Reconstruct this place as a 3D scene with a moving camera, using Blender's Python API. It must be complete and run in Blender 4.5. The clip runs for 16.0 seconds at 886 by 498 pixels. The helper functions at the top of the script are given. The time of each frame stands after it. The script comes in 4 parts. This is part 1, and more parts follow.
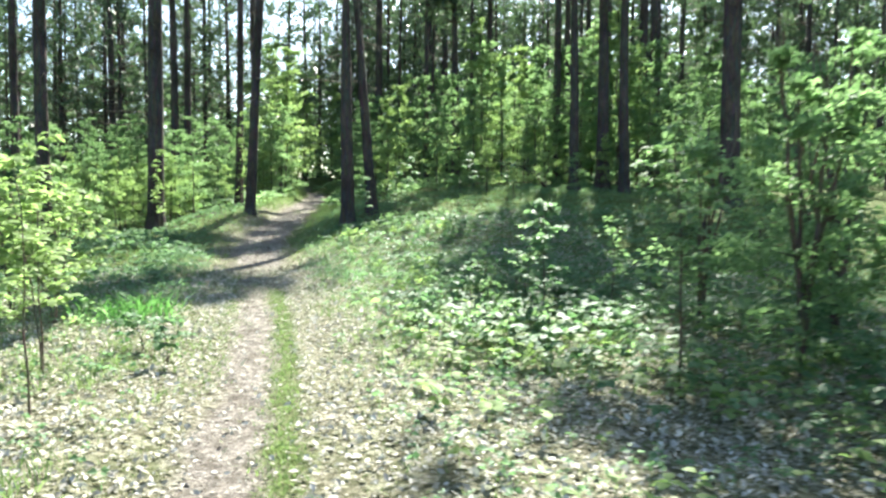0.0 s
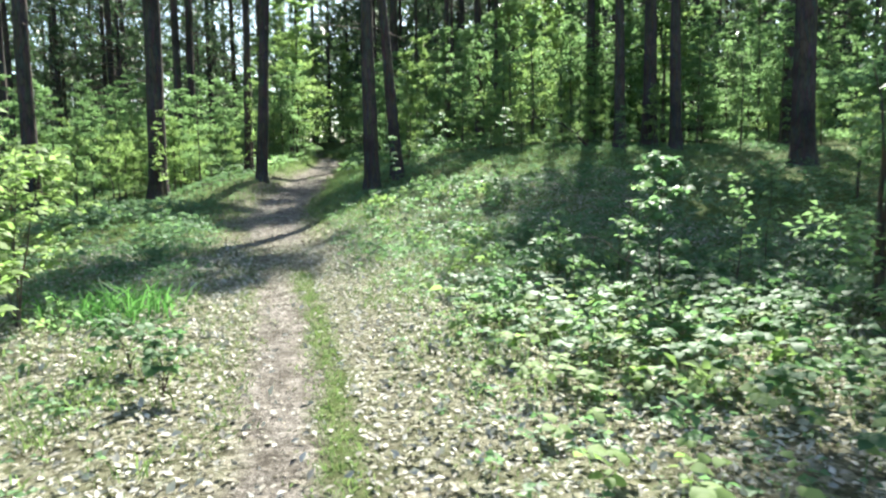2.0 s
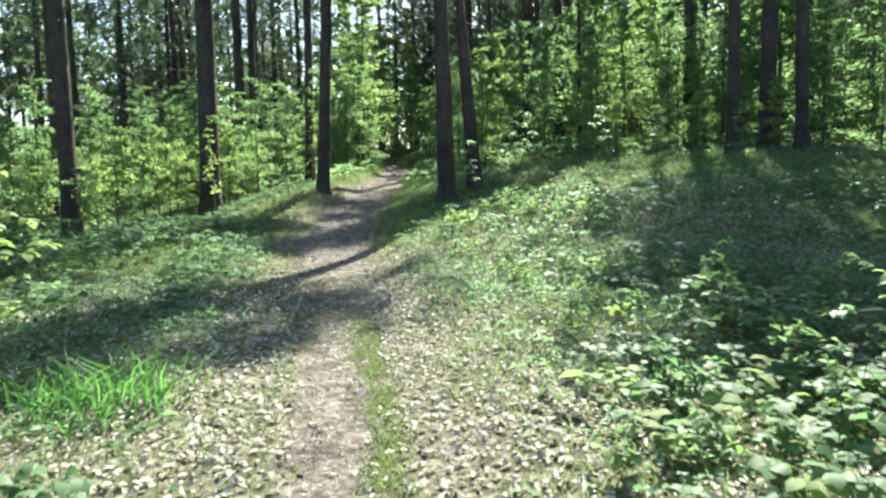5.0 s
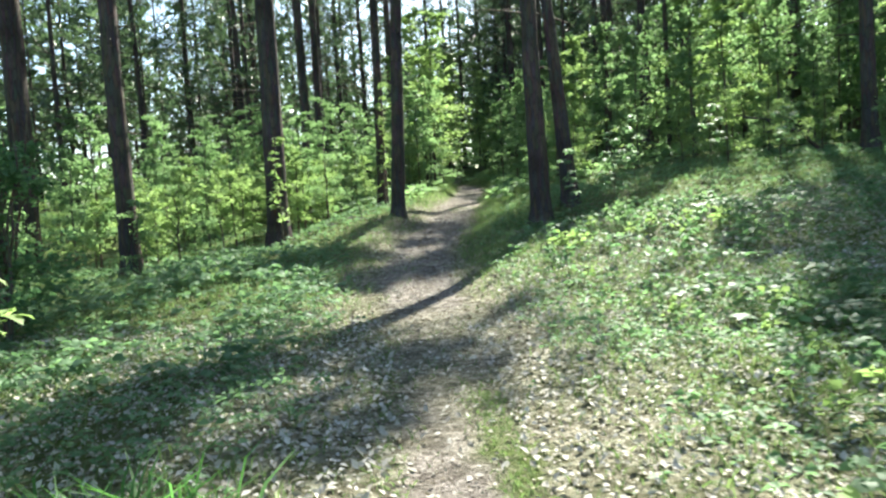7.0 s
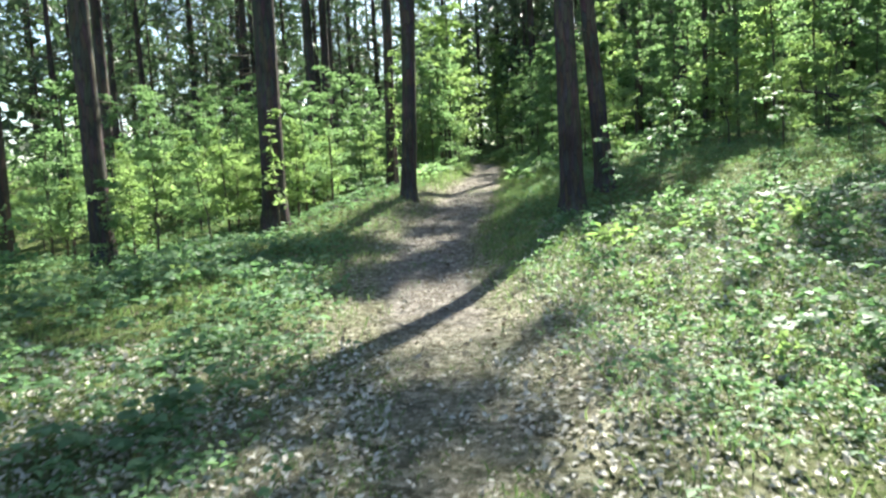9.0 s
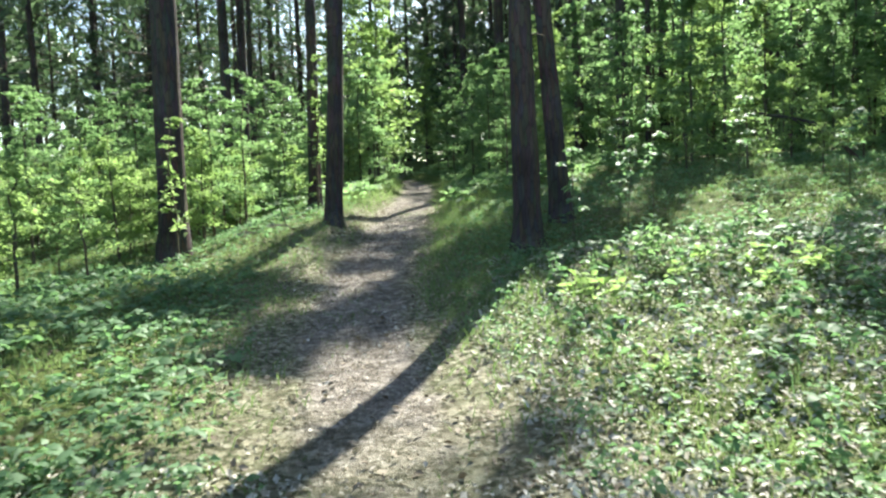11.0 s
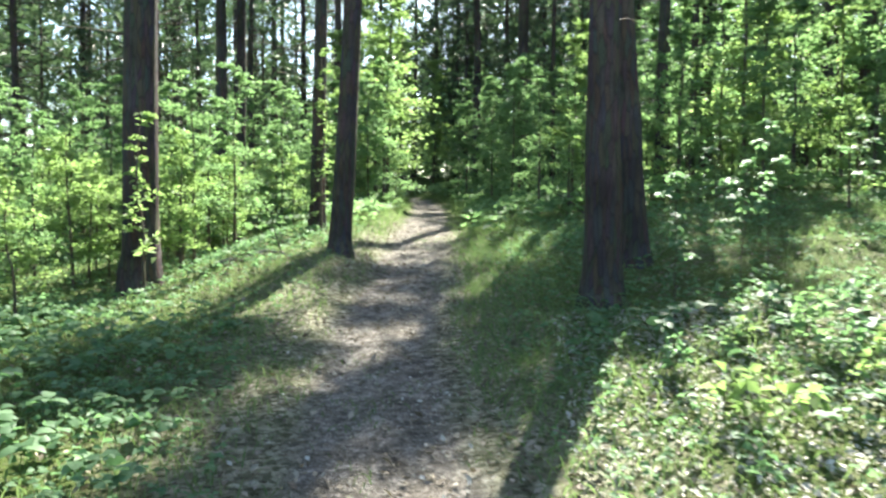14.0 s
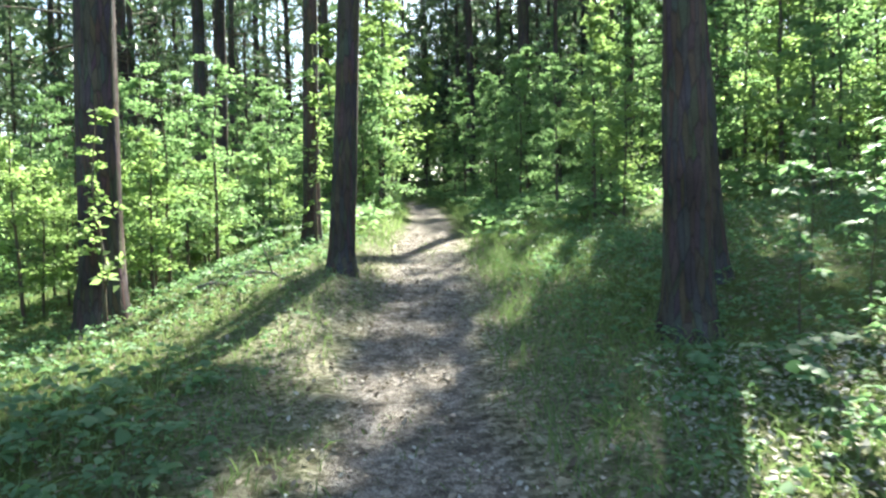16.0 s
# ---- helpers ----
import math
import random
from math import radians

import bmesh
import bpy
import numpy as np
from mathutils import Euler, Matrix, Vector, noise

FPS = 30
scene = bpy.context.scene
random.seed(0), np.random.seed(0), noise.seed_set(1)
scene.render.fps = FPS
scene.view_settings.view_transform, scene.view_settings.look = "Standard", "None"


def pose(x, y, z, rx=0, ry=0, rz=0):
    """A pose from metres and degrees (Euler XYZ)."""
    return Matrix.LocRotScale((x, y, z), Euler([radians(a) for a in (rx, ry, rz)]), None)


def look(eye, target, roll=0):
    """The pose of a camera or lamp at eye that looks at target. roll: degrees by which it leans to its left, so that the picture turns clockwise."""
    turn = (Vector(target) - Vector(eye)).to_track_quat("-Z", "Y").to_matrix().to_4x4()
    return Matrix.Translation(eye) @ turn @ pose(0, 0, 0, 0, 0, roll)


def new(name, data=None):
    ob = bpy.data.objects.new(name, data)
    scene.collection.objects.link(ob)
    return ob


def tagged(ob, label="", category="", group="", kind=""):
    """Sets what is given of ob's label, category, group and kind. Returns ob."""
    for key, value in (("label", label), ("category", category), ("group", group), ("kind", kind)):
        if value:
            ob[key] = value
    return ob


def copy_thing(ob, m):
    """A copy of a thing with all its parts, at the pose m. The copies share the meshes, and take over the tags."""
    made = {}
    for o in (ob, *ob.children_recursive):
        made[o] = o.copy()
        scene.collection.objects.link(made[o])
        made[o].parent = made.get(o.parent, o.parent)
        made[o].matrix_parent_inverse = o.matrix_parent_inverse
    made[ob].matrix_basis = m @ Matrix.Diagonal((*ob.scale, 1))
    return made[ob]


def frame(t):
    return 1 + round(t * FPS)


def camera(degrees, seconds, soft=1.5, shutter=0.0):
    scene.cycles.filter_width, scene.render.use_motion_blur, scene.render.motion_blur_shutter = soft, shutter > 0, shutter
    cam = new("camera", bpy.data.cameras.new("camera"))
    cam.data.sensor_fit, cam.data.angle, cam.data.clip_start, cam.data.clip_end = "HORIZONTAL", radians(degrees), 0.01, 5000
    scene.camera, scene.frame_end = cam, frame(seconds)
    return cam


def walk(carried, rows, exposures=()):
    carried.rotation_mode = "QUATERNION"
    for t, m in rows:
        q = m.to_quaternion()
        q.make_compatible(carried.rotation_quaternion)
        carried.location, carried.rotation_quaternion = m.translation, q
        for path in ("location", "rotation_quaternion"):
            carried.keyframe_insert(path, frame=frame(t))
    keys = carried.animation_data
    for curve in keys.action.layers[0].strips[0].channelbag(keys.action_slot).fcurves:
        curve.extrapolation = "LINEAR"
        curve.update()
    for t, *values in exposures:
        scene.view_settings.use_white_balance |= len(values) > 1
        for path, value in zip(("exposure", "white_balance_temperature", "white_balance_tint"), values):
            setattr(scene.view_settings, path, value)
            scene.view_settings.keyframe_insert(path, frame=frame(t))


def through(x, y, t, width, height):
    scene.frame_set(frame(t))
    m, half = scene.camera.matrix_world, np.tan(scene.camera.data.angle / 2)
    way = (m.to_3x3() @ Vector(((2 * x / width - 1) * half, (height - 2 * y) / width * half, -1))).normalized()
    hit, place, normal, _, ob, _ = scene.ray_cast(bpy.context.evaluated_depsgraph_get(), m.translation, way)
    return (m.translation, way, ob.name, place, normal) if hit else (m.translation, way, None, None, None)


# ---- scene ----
cam = camera(62.6, 16.0, soft=2.4, shutter=0.5)
ROWS = [  # seconds, x, y, z, pitch, roll, yaw
    (0.0, -0.068, 0.022, 1.489, -3.26, -0.38, 0.19),
    (0.5, -0.245, 0.580, 1.467, -4.62, 1.20, 1.64),
    (1.0, -0.403, 1.032, 1.441, -4.46, 2.13, -0.29),
    (1.5, -0.570, 1.525, 1.429, -5.59, 2.18, 4.31),
    (2.0, -0.721, 2.039, 1.431, -6.01, 0.61, 0.79),
    (2.5, -0.808, 2.421, 1.432, -7.59, 2.76, 3.13),
    (3.0, -0.866, 2.833, 1.450, -7.29, 0.73, 8.27),
    (5.5, -1.287, 4.831, 1.517, -4.75, 1.12, 5.68),
    (6.0, -1.444, 5.299, 1.516, -3.70, 2.42, 11.37),
    (6.5, -1.622, 5.737, 1.517, -3.19, 1.96, 10.89),
    (7.0, -1.857, 6.096, 1.490, -3.65, 3.51, 10.92),
    (7.5, -1.946, 6.544, 1.507, -4.75, 2.89, 12.77),
    (8.0, -2.063, 6.952, 1.536, -6.25, 1.89, 10.86),
    (8.5, -2.191, 7.338, 1.554, -6.56, 1.62, 11.16),
    (9.0, -2.203, 7.753, 1.591, -5.40, 2.88, 12.04),
    (9.5, -2.339, 8.160, 1.640, -4.16, 3.73, 9.04),
    (12.0, -2.867, 10.273, 1.829, -4.72, 1.87, 5.08),
    (12.5, -2.998, 10.599, 1.838, -4.25, 2.29, 4.40),
    (13.0, -3.101, 11.059, 1.867, -3.93, 0.29, 7.79),
    (13.5, -3.265, 11.473, 1.905, -3.66, 0.28, 4.22),
    (14.0, -3.430, 11.796, 1.913, -3.26, -0.62, 5.89),
    (14.5, -3.537, 12.182, 1.921, -3.04, -0.17, 8.38),
    (15.0, -3.671, 12.602, 1.940, -3.34, 0.86, 4.65),
    (15.5, -3.887, 12.919, 1.970, -3.30, 0.17, 3.97),
    (16.0, -3.983, 13.350, 1.958, -3.02, 0.97, 4.86),
]
walk(cam, [(t, pose(x, y, z, 90 + pitch, roll, yaw)) for t, x, y, z, pitch, roll, yaw in ROWS],
     exposures=[(0.0, 2.4, 6380, 4), (2.0, 2.08, 6380, 4), (3.0, 1.97, 6400, 4), (5.0, 2.1, 6500, 4), (10.0, 2.2, 6500, 4), (12.0, 2.26, 6500, 4), (13.0, 2.42, 6500, 4), (14.5, 2.6, 6500, 4), (16.0, 2.7, 6500, 4)])

rng = np.random.default_rng(7)

# world, sun
SUN_AZ, SUN_EL = radians(11.5), radians(43.0)
SUN_DIR = Vector((math.sin(SUN_AZ) * math.cos(SUN_EL), math.cos(SUN_AZ) * math.cos(SUN_EL), math.sin(SUN_EL)))
world = bpy.data.worlds.new("sky_world")
scene.world = world
world.use_nodes = True
wn = world.node_tree
wn.nodes.clear()
sky = wn.nodes.new("ShaderNodeTexSky")
sky.sky_type, sky.sun_disc = "NISHITA", False
sky.sun_elevation, sky.sun_rotation = SUN_EL, SUN_AZ
bg = wn.nodes.new("ShaderNodeBackground")
bg.inputs["Strength"].default_value = 0.072
wout = wn.nodes.new("ShaderNodeOutputWorld")
wn.links.new(sky.outputs[0], bg.inputs[0])
wn.links.new(bg.outputs[0], wout.inputs[0])
lamp = bpy.data.lights.new("sun", "SUN")
lamp.energy, lamp.angle, lamp.color = 5.0, radians(0.53), (1.0, 0.955, 0.87)
new("sun", lamp).matrix_world = look(SUN_DIR * 60, (0, 0, 0))


# ---- materials ----
def mat_base(name):
    m = bpy.data.materials.new(name)
    m.use_nodes = True
    nt = m.node_tree
    nt.nodes.clear()
    out = nt.nodes.new("ShaderNodeOutputMaterial")
    return m, nt, out


def node(nt, kind, **inputs):
    n = nt.nodes.new(kind)
    for k, v in inputs.items():
        n.inputs[k.replace("_", " ")].default_value = v
    return n


def ramp(nt, fac, stops):
    r = nt.nodes.new("ShaderNodeValToRGB")
    while len(r.color_ramp.elements) < len(stops):
        r.color_ramp.elements.new(0.5)
    for e, (p, c) in zip(r.color_ramp.elements, stops):
        e.position, e.color = p, (*c, 1)
    nt.links.new(fac, r.inputs[0])
    return r.outputs[0]


def noise_tex(nt, scale, detail=4.0, rough=0.6, stretch=None):
    tc = nt.nodes.new("ShaderNodeTexCoord")
    src = tc.outputs["Object"]
    if stretch:
        mp = nt.nodes.new("ShaderNodeMapping")
        mp.inputs["Scale"].default_value = stretch
        nt.links.new(src, mp.inputs[0])
        src = mp.outputs[0]
    n = node(nt, "ShaderNodeTexNoise", Scale=scale, Detail=detail, Roughness=rough)
    nt.links.new(src, n.inputs["Vector"])
    return n.outputs["Fac"]


def mix(nt, fac, a, b, blend="MIX"):
    m = nt.nodes.new("ShaderNodeMix")
    m.data_type, m.blend_type = "RGBA", blend
    if isinstance(fac, float):
        m.inputs[0].default_value = fac
    else:
        nt.links.new(fac, m.inputs[0])
    for s, v in ((m.inputs[6], a), (m.inputs[7], b)):
        if isinstance(v, tuple):
            s.default_value = (*v, 1)
        else:
            nt.links.new(v, s)
    return m.outputs[2]


def leaf_mat(name, dark, light, through=0.45, rough=0.45, gloss=0.35):
    """A thin leaf: diffuse and gloss on the face, light let through from the back."""
    m, nt, out = mat_base(name)
    geo = nt.nodes.new("ShaderNodeNewGeometry")
    info = nt.nodes.new("ShaderNodeObjectInfo")
    add = nt.nodes.new("ShaderNodeMath")
    add.operation = "MULTIPLY_ADD"
    add.inputs[1].default_value = 0.75
    nt.links.new(geo.outputs["Random Per Island"], add.inputs[0])
    sc = nt.nodes.new("ShaderNodeMath")
    sc.operation = "MULTIPLY"
    sc.inputs[1].default_value = 0.25
    nt.links.new(info.outputs["Random"], sc.inputs[0])
    nt.links.new(sc.outputs[0], add.inputs[2])
    col = ramp(nt, add.outputs[0], [(0.0, dark), (0.55, tuple((a + b) / 2 for a, b in zip(dark, light))), (1.0, light)])
    p = node(nt, "ShaderNodeBsdfPrincipled", Roughness=rough)
    p.inputs["Specular IOR Level"].default_value = gloss
    nt.links.new(col, p.inputs["Base Color"])
    tr = nt.nodes.new("ShaderNodeBsdfTranslucent")
    warm = mix(nt, 1.0, col, (1.18, 1.3, 1.0), "MULTIPLY")
    nt.links.new(warm, tr.inputs[0])
    ms = nt.nodes.new("ShaderNodeMixShader")
    ms.inputs[0].default_value = through
    nt.links.new(p.outputs[0], ms.inputs[1])
    nt.links.new(tr.outputs[0], ms.inputs[2])
    nt.links.new(ms.outputs[0], out.inputs[0])
    return m


def bark_mat(name, low, high, scale=1.0, bump=0.6):
    m, nt, out = mat_base(name)
    tc = nt.nodes.new("ShaderNodeTexCoord")
    mp = nt.nodes.new("ShaderNodeMapping")
    mp.inputs["Scale"].default_value = (1.0, 1.0, 0.16)
    nt.links.new(tc.outputs["Object"], mp.inputs[0])
    vor = node(nt, "ShaderNodeTexVoronoi", Scale=22.0 * scale)
    vor.feature = "DISTANCE_TO_EDGE"
    nt.links.new(mp.outputs[0], vor.inputs["Vector"])
    cell = node(nt, "ShaderNodeTexVoronoi", Scale=22.0 * scale)
    nt.links.new(mp.outputs[0], cell.inputs["Vector"])
    fine = noise_tex(nt, 60.0 * scale, 5.0, 0.7)
    big = noise_tex(nt, 1.3, 3.0, 0.6)
    plate = ramp(nt, vor.outputs["Distance"], [(0.0, (0.6, 0.6, 0.6)), (0.1, (1, 1, 1))])
    base = ramp(nt, big, [(0.35, low), (0.65, high)])
    tint = mix(nt, 0.35, base, mix(nt, 1.0, base, cell.outputs["Color"], "MULTIPLY"))
    tint = mix(nt, 1.0, tint, plate, "MULTIPLY")
    tint = mix(nt, 0.5, tint, ramp(nt, fine, [(0.3, (0.55, 0.55, 0.55)), (0.7, (1.3, 1.3, 1.3))]), "MULTIPLY")
    p = node(nt, "ShaderNodeBsdfPrincipled", Roughness=0.9)
    p.inputs["Specular IOR Level"].default_value = 0.15
    nt.links.new(tint, p.inputs["Base Color"])
    hsum = nt.nodes.new("ShaderNodeMath")
    hsum.operation = "MULTIPLY_ADD"
    hsum.inputs[1].default_value = 0.35
    nt.links.new(fine, hsum.inputs[0])
    nt.links.new(plate, hsum.inputs[2])
    b = node(nt, "ShaderNodeBump", Strength=bump, Distance=0.012)
    nt.links.new(hsum.outputs[0], b.inputs["Height"])
    nt.links.new(b.outputs[0], p.inputs["Normal"])
    nt.links.new(p.outputs[0], out.inputs[0])
    return m


def ground_mat():
    m, nt, out = mat_base("forest_floor")
    bare = nt.nodes.new("ShaderNodeAttribute")
    bare.attribute_name = "bare"
    green = nt.nodes.new("ShaderNodeAttribute")
    green.attribute_name = "green"
    big = noise_tex(nt, 0.9, 5.0, 0.65)
    mid = noise_tex(nt, 9.0, 6.0, 0.7)
    fine = noise_tex(nt, 55.0, 6.0, 0.75)
    humus = ramp(nt, mid, [(0.3, (0.11, 0.093, 0.068)), (0.5, (0.26, 0.232, 0.18)), (0.7, (0.52, 0.48, 0.4))])
    moss = ramp(nt, fine, [(0.3, (0.05, 0.075, 0.02)), (0.7, (0.14, 0.18, 0.05))])
    earth = ramp(nt, fine, [(0.28, (0.075, 0.064, 0.056)), (0.5, (0.24, 0.212, 0.186)), (0.72, (0.57, 0.525, 0.48))])
    blot = noise_tex(nt, 4.5, 4.0, 0.6)
    earth = mix(nt, 1.0, earth, ramp(nt, blot, [(0.35, (0.55, 0.53, 0.5)), (0.62, (1.15, 1.15, 1.15))]), "MULTIPLY")
    mat_of_leaves = nt.nodes.new("ShaderNodeTexVoronoi")
    mat_of_leaves.inputs["Scale"].default_value = 26.0
    mat_of_leaves.inputs["Randomness"].default_value = 1.0
    where = nt.nodes.new("ShaderNodeTexCoord")
    warp = nt.nodes.new("ShaderNodeTexNoise")
    warp.inputs["Scale"].default_value = 14.0
    nt.links.new(where.outputs["Object"], warp.inputs["Vector"])
    bent = mix(nt, 0.06, where.outputs["Object"], warp.outputs["Color"])
    nt.links.new(bent, mat_of_leaves.inputs["Vector"])
    tone = nt.nodes.new("ShaderNodeSeparateColor")
    nt.links.new(mat_of_leaves.outputs["Color"], tone.inputs[0])
    flake = ramp(nt, tone.outputs[0], [(0.1, (0.42, 0.4, 0.37)), (0.5, (0.95, 0.94, 0.92)), (0.9, (1.65, 1.66, 1.66))])
    humus = mix(nt, 1.0, humus, flake, "MULTIPLY")
    earth = mix(nt, 0.55, earth, mix(nt, 1.0, earth, flake, "MULTIPLY"))
    gsum = nt.nodes.new("ShaderNodeMath")
    gsum.operation = "MULTIPLY_ADD"
    gsum.inputs[1].default_value = 1.1
    nt.links.new(green.outputs["Fac"], gsum.inputs[0])
    nt.links.new(ramp(nt, big, [(0.4, (0, 0, 0)), (0.7, (0.5, 0.5, 0.5))]), gsum.inputs[2])
    gm = nt.nodes.new("ShaderNodeMath")
    gm.operation, gm.use_clamp = "MULTIPLY", True
    nt.links.new(gsum.outputs[0], gm.inputs[0])
    nt.links.new(ramp(nt, mid, [(0.3, (0.3, 0.3, 0.3)), (0.6, (1, 1, 1))]), gm.inputs[1])
    col = mix(nt, gm.outputs[0], humus, moss)
    bm_ = nt.nodes.new("ShaderNodeMath")
    bm_.operation, bm_.use_clamp = "MULTIPLY_ADD", True
    bm_.inputs[1].default_value = 0.8
    nt.links.new(mid, bm_.inputs[0])
    sub = nt.nodes.new("ShaderNodeMath")
    sub.operation = "MULTIPLY_ADD"
    sub.inputs[1].default_value, sub.inputs[2].default_value = 1.6, -0.8
    nt.links.new(bare.outputs["Fac"], sub.inputs[0])
    nt.links.new(sub.outputs[0], bm_.inputs[2])
    col = mix(nt, bm_.outputs[0], col, earth)
    p = node(nt, "ShaderNodeBsdfPrincipled", Roughness=0.95)
    p.inputs["Specular IOR Level"].default_value = 0.1
    nt.links.new(col, p.inputs["Base Color"])
    hs = nt.nodes.new("ShaderNodeMath")
    hs.operation = "ADD"
    nt.links.new(mid, hs.inputs[0])
    nt.links.new(fine, hs.inputs[1])
    b = node(nt, "ShaderNodeBump", Strength=0.9, Distance=0.05)
    flat = nt.nodes.new("ShaderNodeMath")
    flat.operation = "MULTIPLY_ADD"
    flat.inputs[1].default_value = 0.8
    nt.links.new(tone.outputs[1], flat.inputs[0])
    nt.links.new(hs.outputs[0], flat.inputs[2])
    nt.links.new(flat.outputs[0], b.inputs["Height"])
    nt.links.new(b.outputs[0], p.inputs["Normal"])
    nt.links.new(p.outputs[0], out.inputs[0])
    return m


M_GROUND = ground_mat()
M_PINE = bark_mat("pine_bark", (0.06, 0.048, 0.043), (0.122, 0.1, 0.089))
M_TWIG = bark_mat("twig_bark", (0.1, 0.08, 0.06), (0.2, 0.17, 0.13), 2.0, 0.3)
M_DEAD = bark_mat("dead_wood", (0.16, 0.14, 0.12), (0.3, 0.27, 0.23), 2.0, 0.3)
M_NEEDLE = leaf_mat("pine_needles", (0.045, 0.075, 0.045), (0.11, 0.155, 0.09), 0.35)
M_LEAF = leaf_mat("young_leaf", (0.105, 0.182, 0.08), (0.245, 0.345, 0.18), 0.6, 0.6, 0.2)
M_LEAF_LIME = leaf_mat("lime_leaf", (0.16, 0.24, 0.078), (0.33, 0.42, 0.19), 0.55, 0.6, 0.2)
# the young leaf darkened: shade painted into the leaf colour
M_LEAF_SHADED = leaf_mat("shaded_leaf", (0.055, 0.12, 0.055), (0.14, 0.245, 0.115), 0.5, 0.6, 0.2)
M_HERB = leaf_mat("herb_leaf", (0.08, 0.155, 0.07), (0.2, 0.31, 0.17), 0.52, 0.52, 0.2)
M_GRASS = leaf_mat("grass_blade", (0.097, 0.153, 0.057), (0.235, 0.3, 0.132), 0.45, 0.6, 0.2)
M_LUSH = leaf_mat("lush_grass", (0.06, 0.15, 0.045), (0.14, 0.29, 0.09), 0.5, 0.5, 0.25)
M_LITTER = leaf_mat("dead_leaf", (0.25, 0.225, 0.185), (0.66, 0.63, 0.57), 0.15, 0.75, 0.15)

M_LITTER_BROWN = leaf_mat("brown_leaf", (0.1, 0.075, 0.055), (0.44, 0.38, 0.3), 0.1, 0.75, 0.15)


# ---- terrain ----
PATH_Y = [-30, 0, 4, 8.3, 11.7, 17.3, 25.5, 33, 40, 46, 52, 70]
PATH_X = [5, -0.35, -1.12, -2.05, -3.0, -4.5, -5.2, -5.95, -7.0, -9.2, -14, -34]
RISE_Y = [-300, -30, 0, 4, 8, 12, 17, 20, 25, 30, 43, 60, 100, 400]
RISE_Z = [-2, -0.5, 0.0, 0.02, 0.15, 0.33, 0.57, 0.88, 1.3, 1.62, 2.3, 3.0, 4.0, 8]


def smooth(a, lo, hi):
    u = np.clip((a - lo) / (hi - lo), 0, 1)
    return u * u * (3 - 2 * u)


def path_x(y):
    return sum(np.interp(y + d, PATH_Y, PATH_X) for d in (-1.5, -0.7, 0, 0.7, 1.5)) / 5


def lumps(x, y):
    return (0.5 * np.sin(1.9 * x + 0.7 * y + 1.0) * np.sin(1.3 * y - 0.6 * x) + 0.3 * np.sin(4.3 * x - 2.1 * y) * np.sin(3.7 * y + 1.1 * x + 2.0)
            + 0.2 * np.sin(8.9 * x + 3.0 * y + 0.4) * np.sin(7.7 * y - 2.2 * x))


def height(x, y):
    x, y = np.asarray(x, float), np.asarray(y, float)
    z = sum(np.interp(y + d, RISE_Y, RISE_Z) for d in (-2, -1, 0, 1, 2)) / 5
    off = x - path_x(y)
    z = z + smooth(off, 0.8, 7.5) * 0.6 * smooth(y, 9, 20) + smooth(off, 0.6, 2.2) * 0.16 * smooth(y, 12, 19) + smooth(off, 1.2, 2.6) * 0.14 * smooth(y, 18.8, 20.2)
    z = z - smooth(-off, 3, 8) * 0.3 * (1 - smooth(y, 22, 30)) + smooth(-off, 0.5, 1.1) * (0.22 - 0.2 * smooth(-off, 1.8, 3.6)) * smooth(y, 19, 22) - smooth(-off, 2.2, 3.8) * 0.2 * smooth(y, 18, 20) * (1 - smooth(y, 24, 30))
    side = smooth(np.abs(off), 0.35, 1.1)
    z = z - 0.05 * (1 - side) + lumps(x, y) * (0.012 + 0.045 * side)
    return z


def ground_h(x, y):
    return float(height(x, y))


def axis(lo, hi, near_lo, near_hi, step):
    pts = list(np.arange(near_lo, near_hi, step))
    s, a = step, near_hi
    while a < hi:
        pts.append(a)
        s *= 1.18
        a += s
    pts.append(hi)
    s, a = step, near_lo
    while a > lo:
        s *= 1.18
        a -= s
        pts.append(max(a, lo))
    return np.array(sorted(set(np.round(pts, 4))))


def mesh_from(name, verts, faces, material, smooth_shade=False):
    """verts (n,3) and faces, an (m,3) or (m,4) array, as one mesh."""
    me = bpy.data.meshes.new(name)
    verts = np.asarray(verts, np.float32)
    faces = np.asarray(faces, np.int32)
    k = faces.shape[1]
    me.vertices.add(len(verts))
    me.vertices.foreach_set("co", verts.ravel())
    me.loops.add(faces.size)
    me.loops.foreach_set("vertex_index", faces.ravel())
    me.polygons.add(len(faces))
    me.polygons.foreach_set("loop_start", np.arange(0, faces.size, k, dtype=np.int32))
    me.polygons.foreach_set("loop_total", np.full(len(faces), k, np.int32))
    if smooth_shade:
        me.polygons.foreach_set("use_smooth", np.ones(len(faces), bool))
    me.update(calc_edges=True)
    me.materials.append(material)
    return me


def part(name, me, parent, label=""):
    ob = new(name, me)
    ob.parent = parent
    return tagged(ob, label)


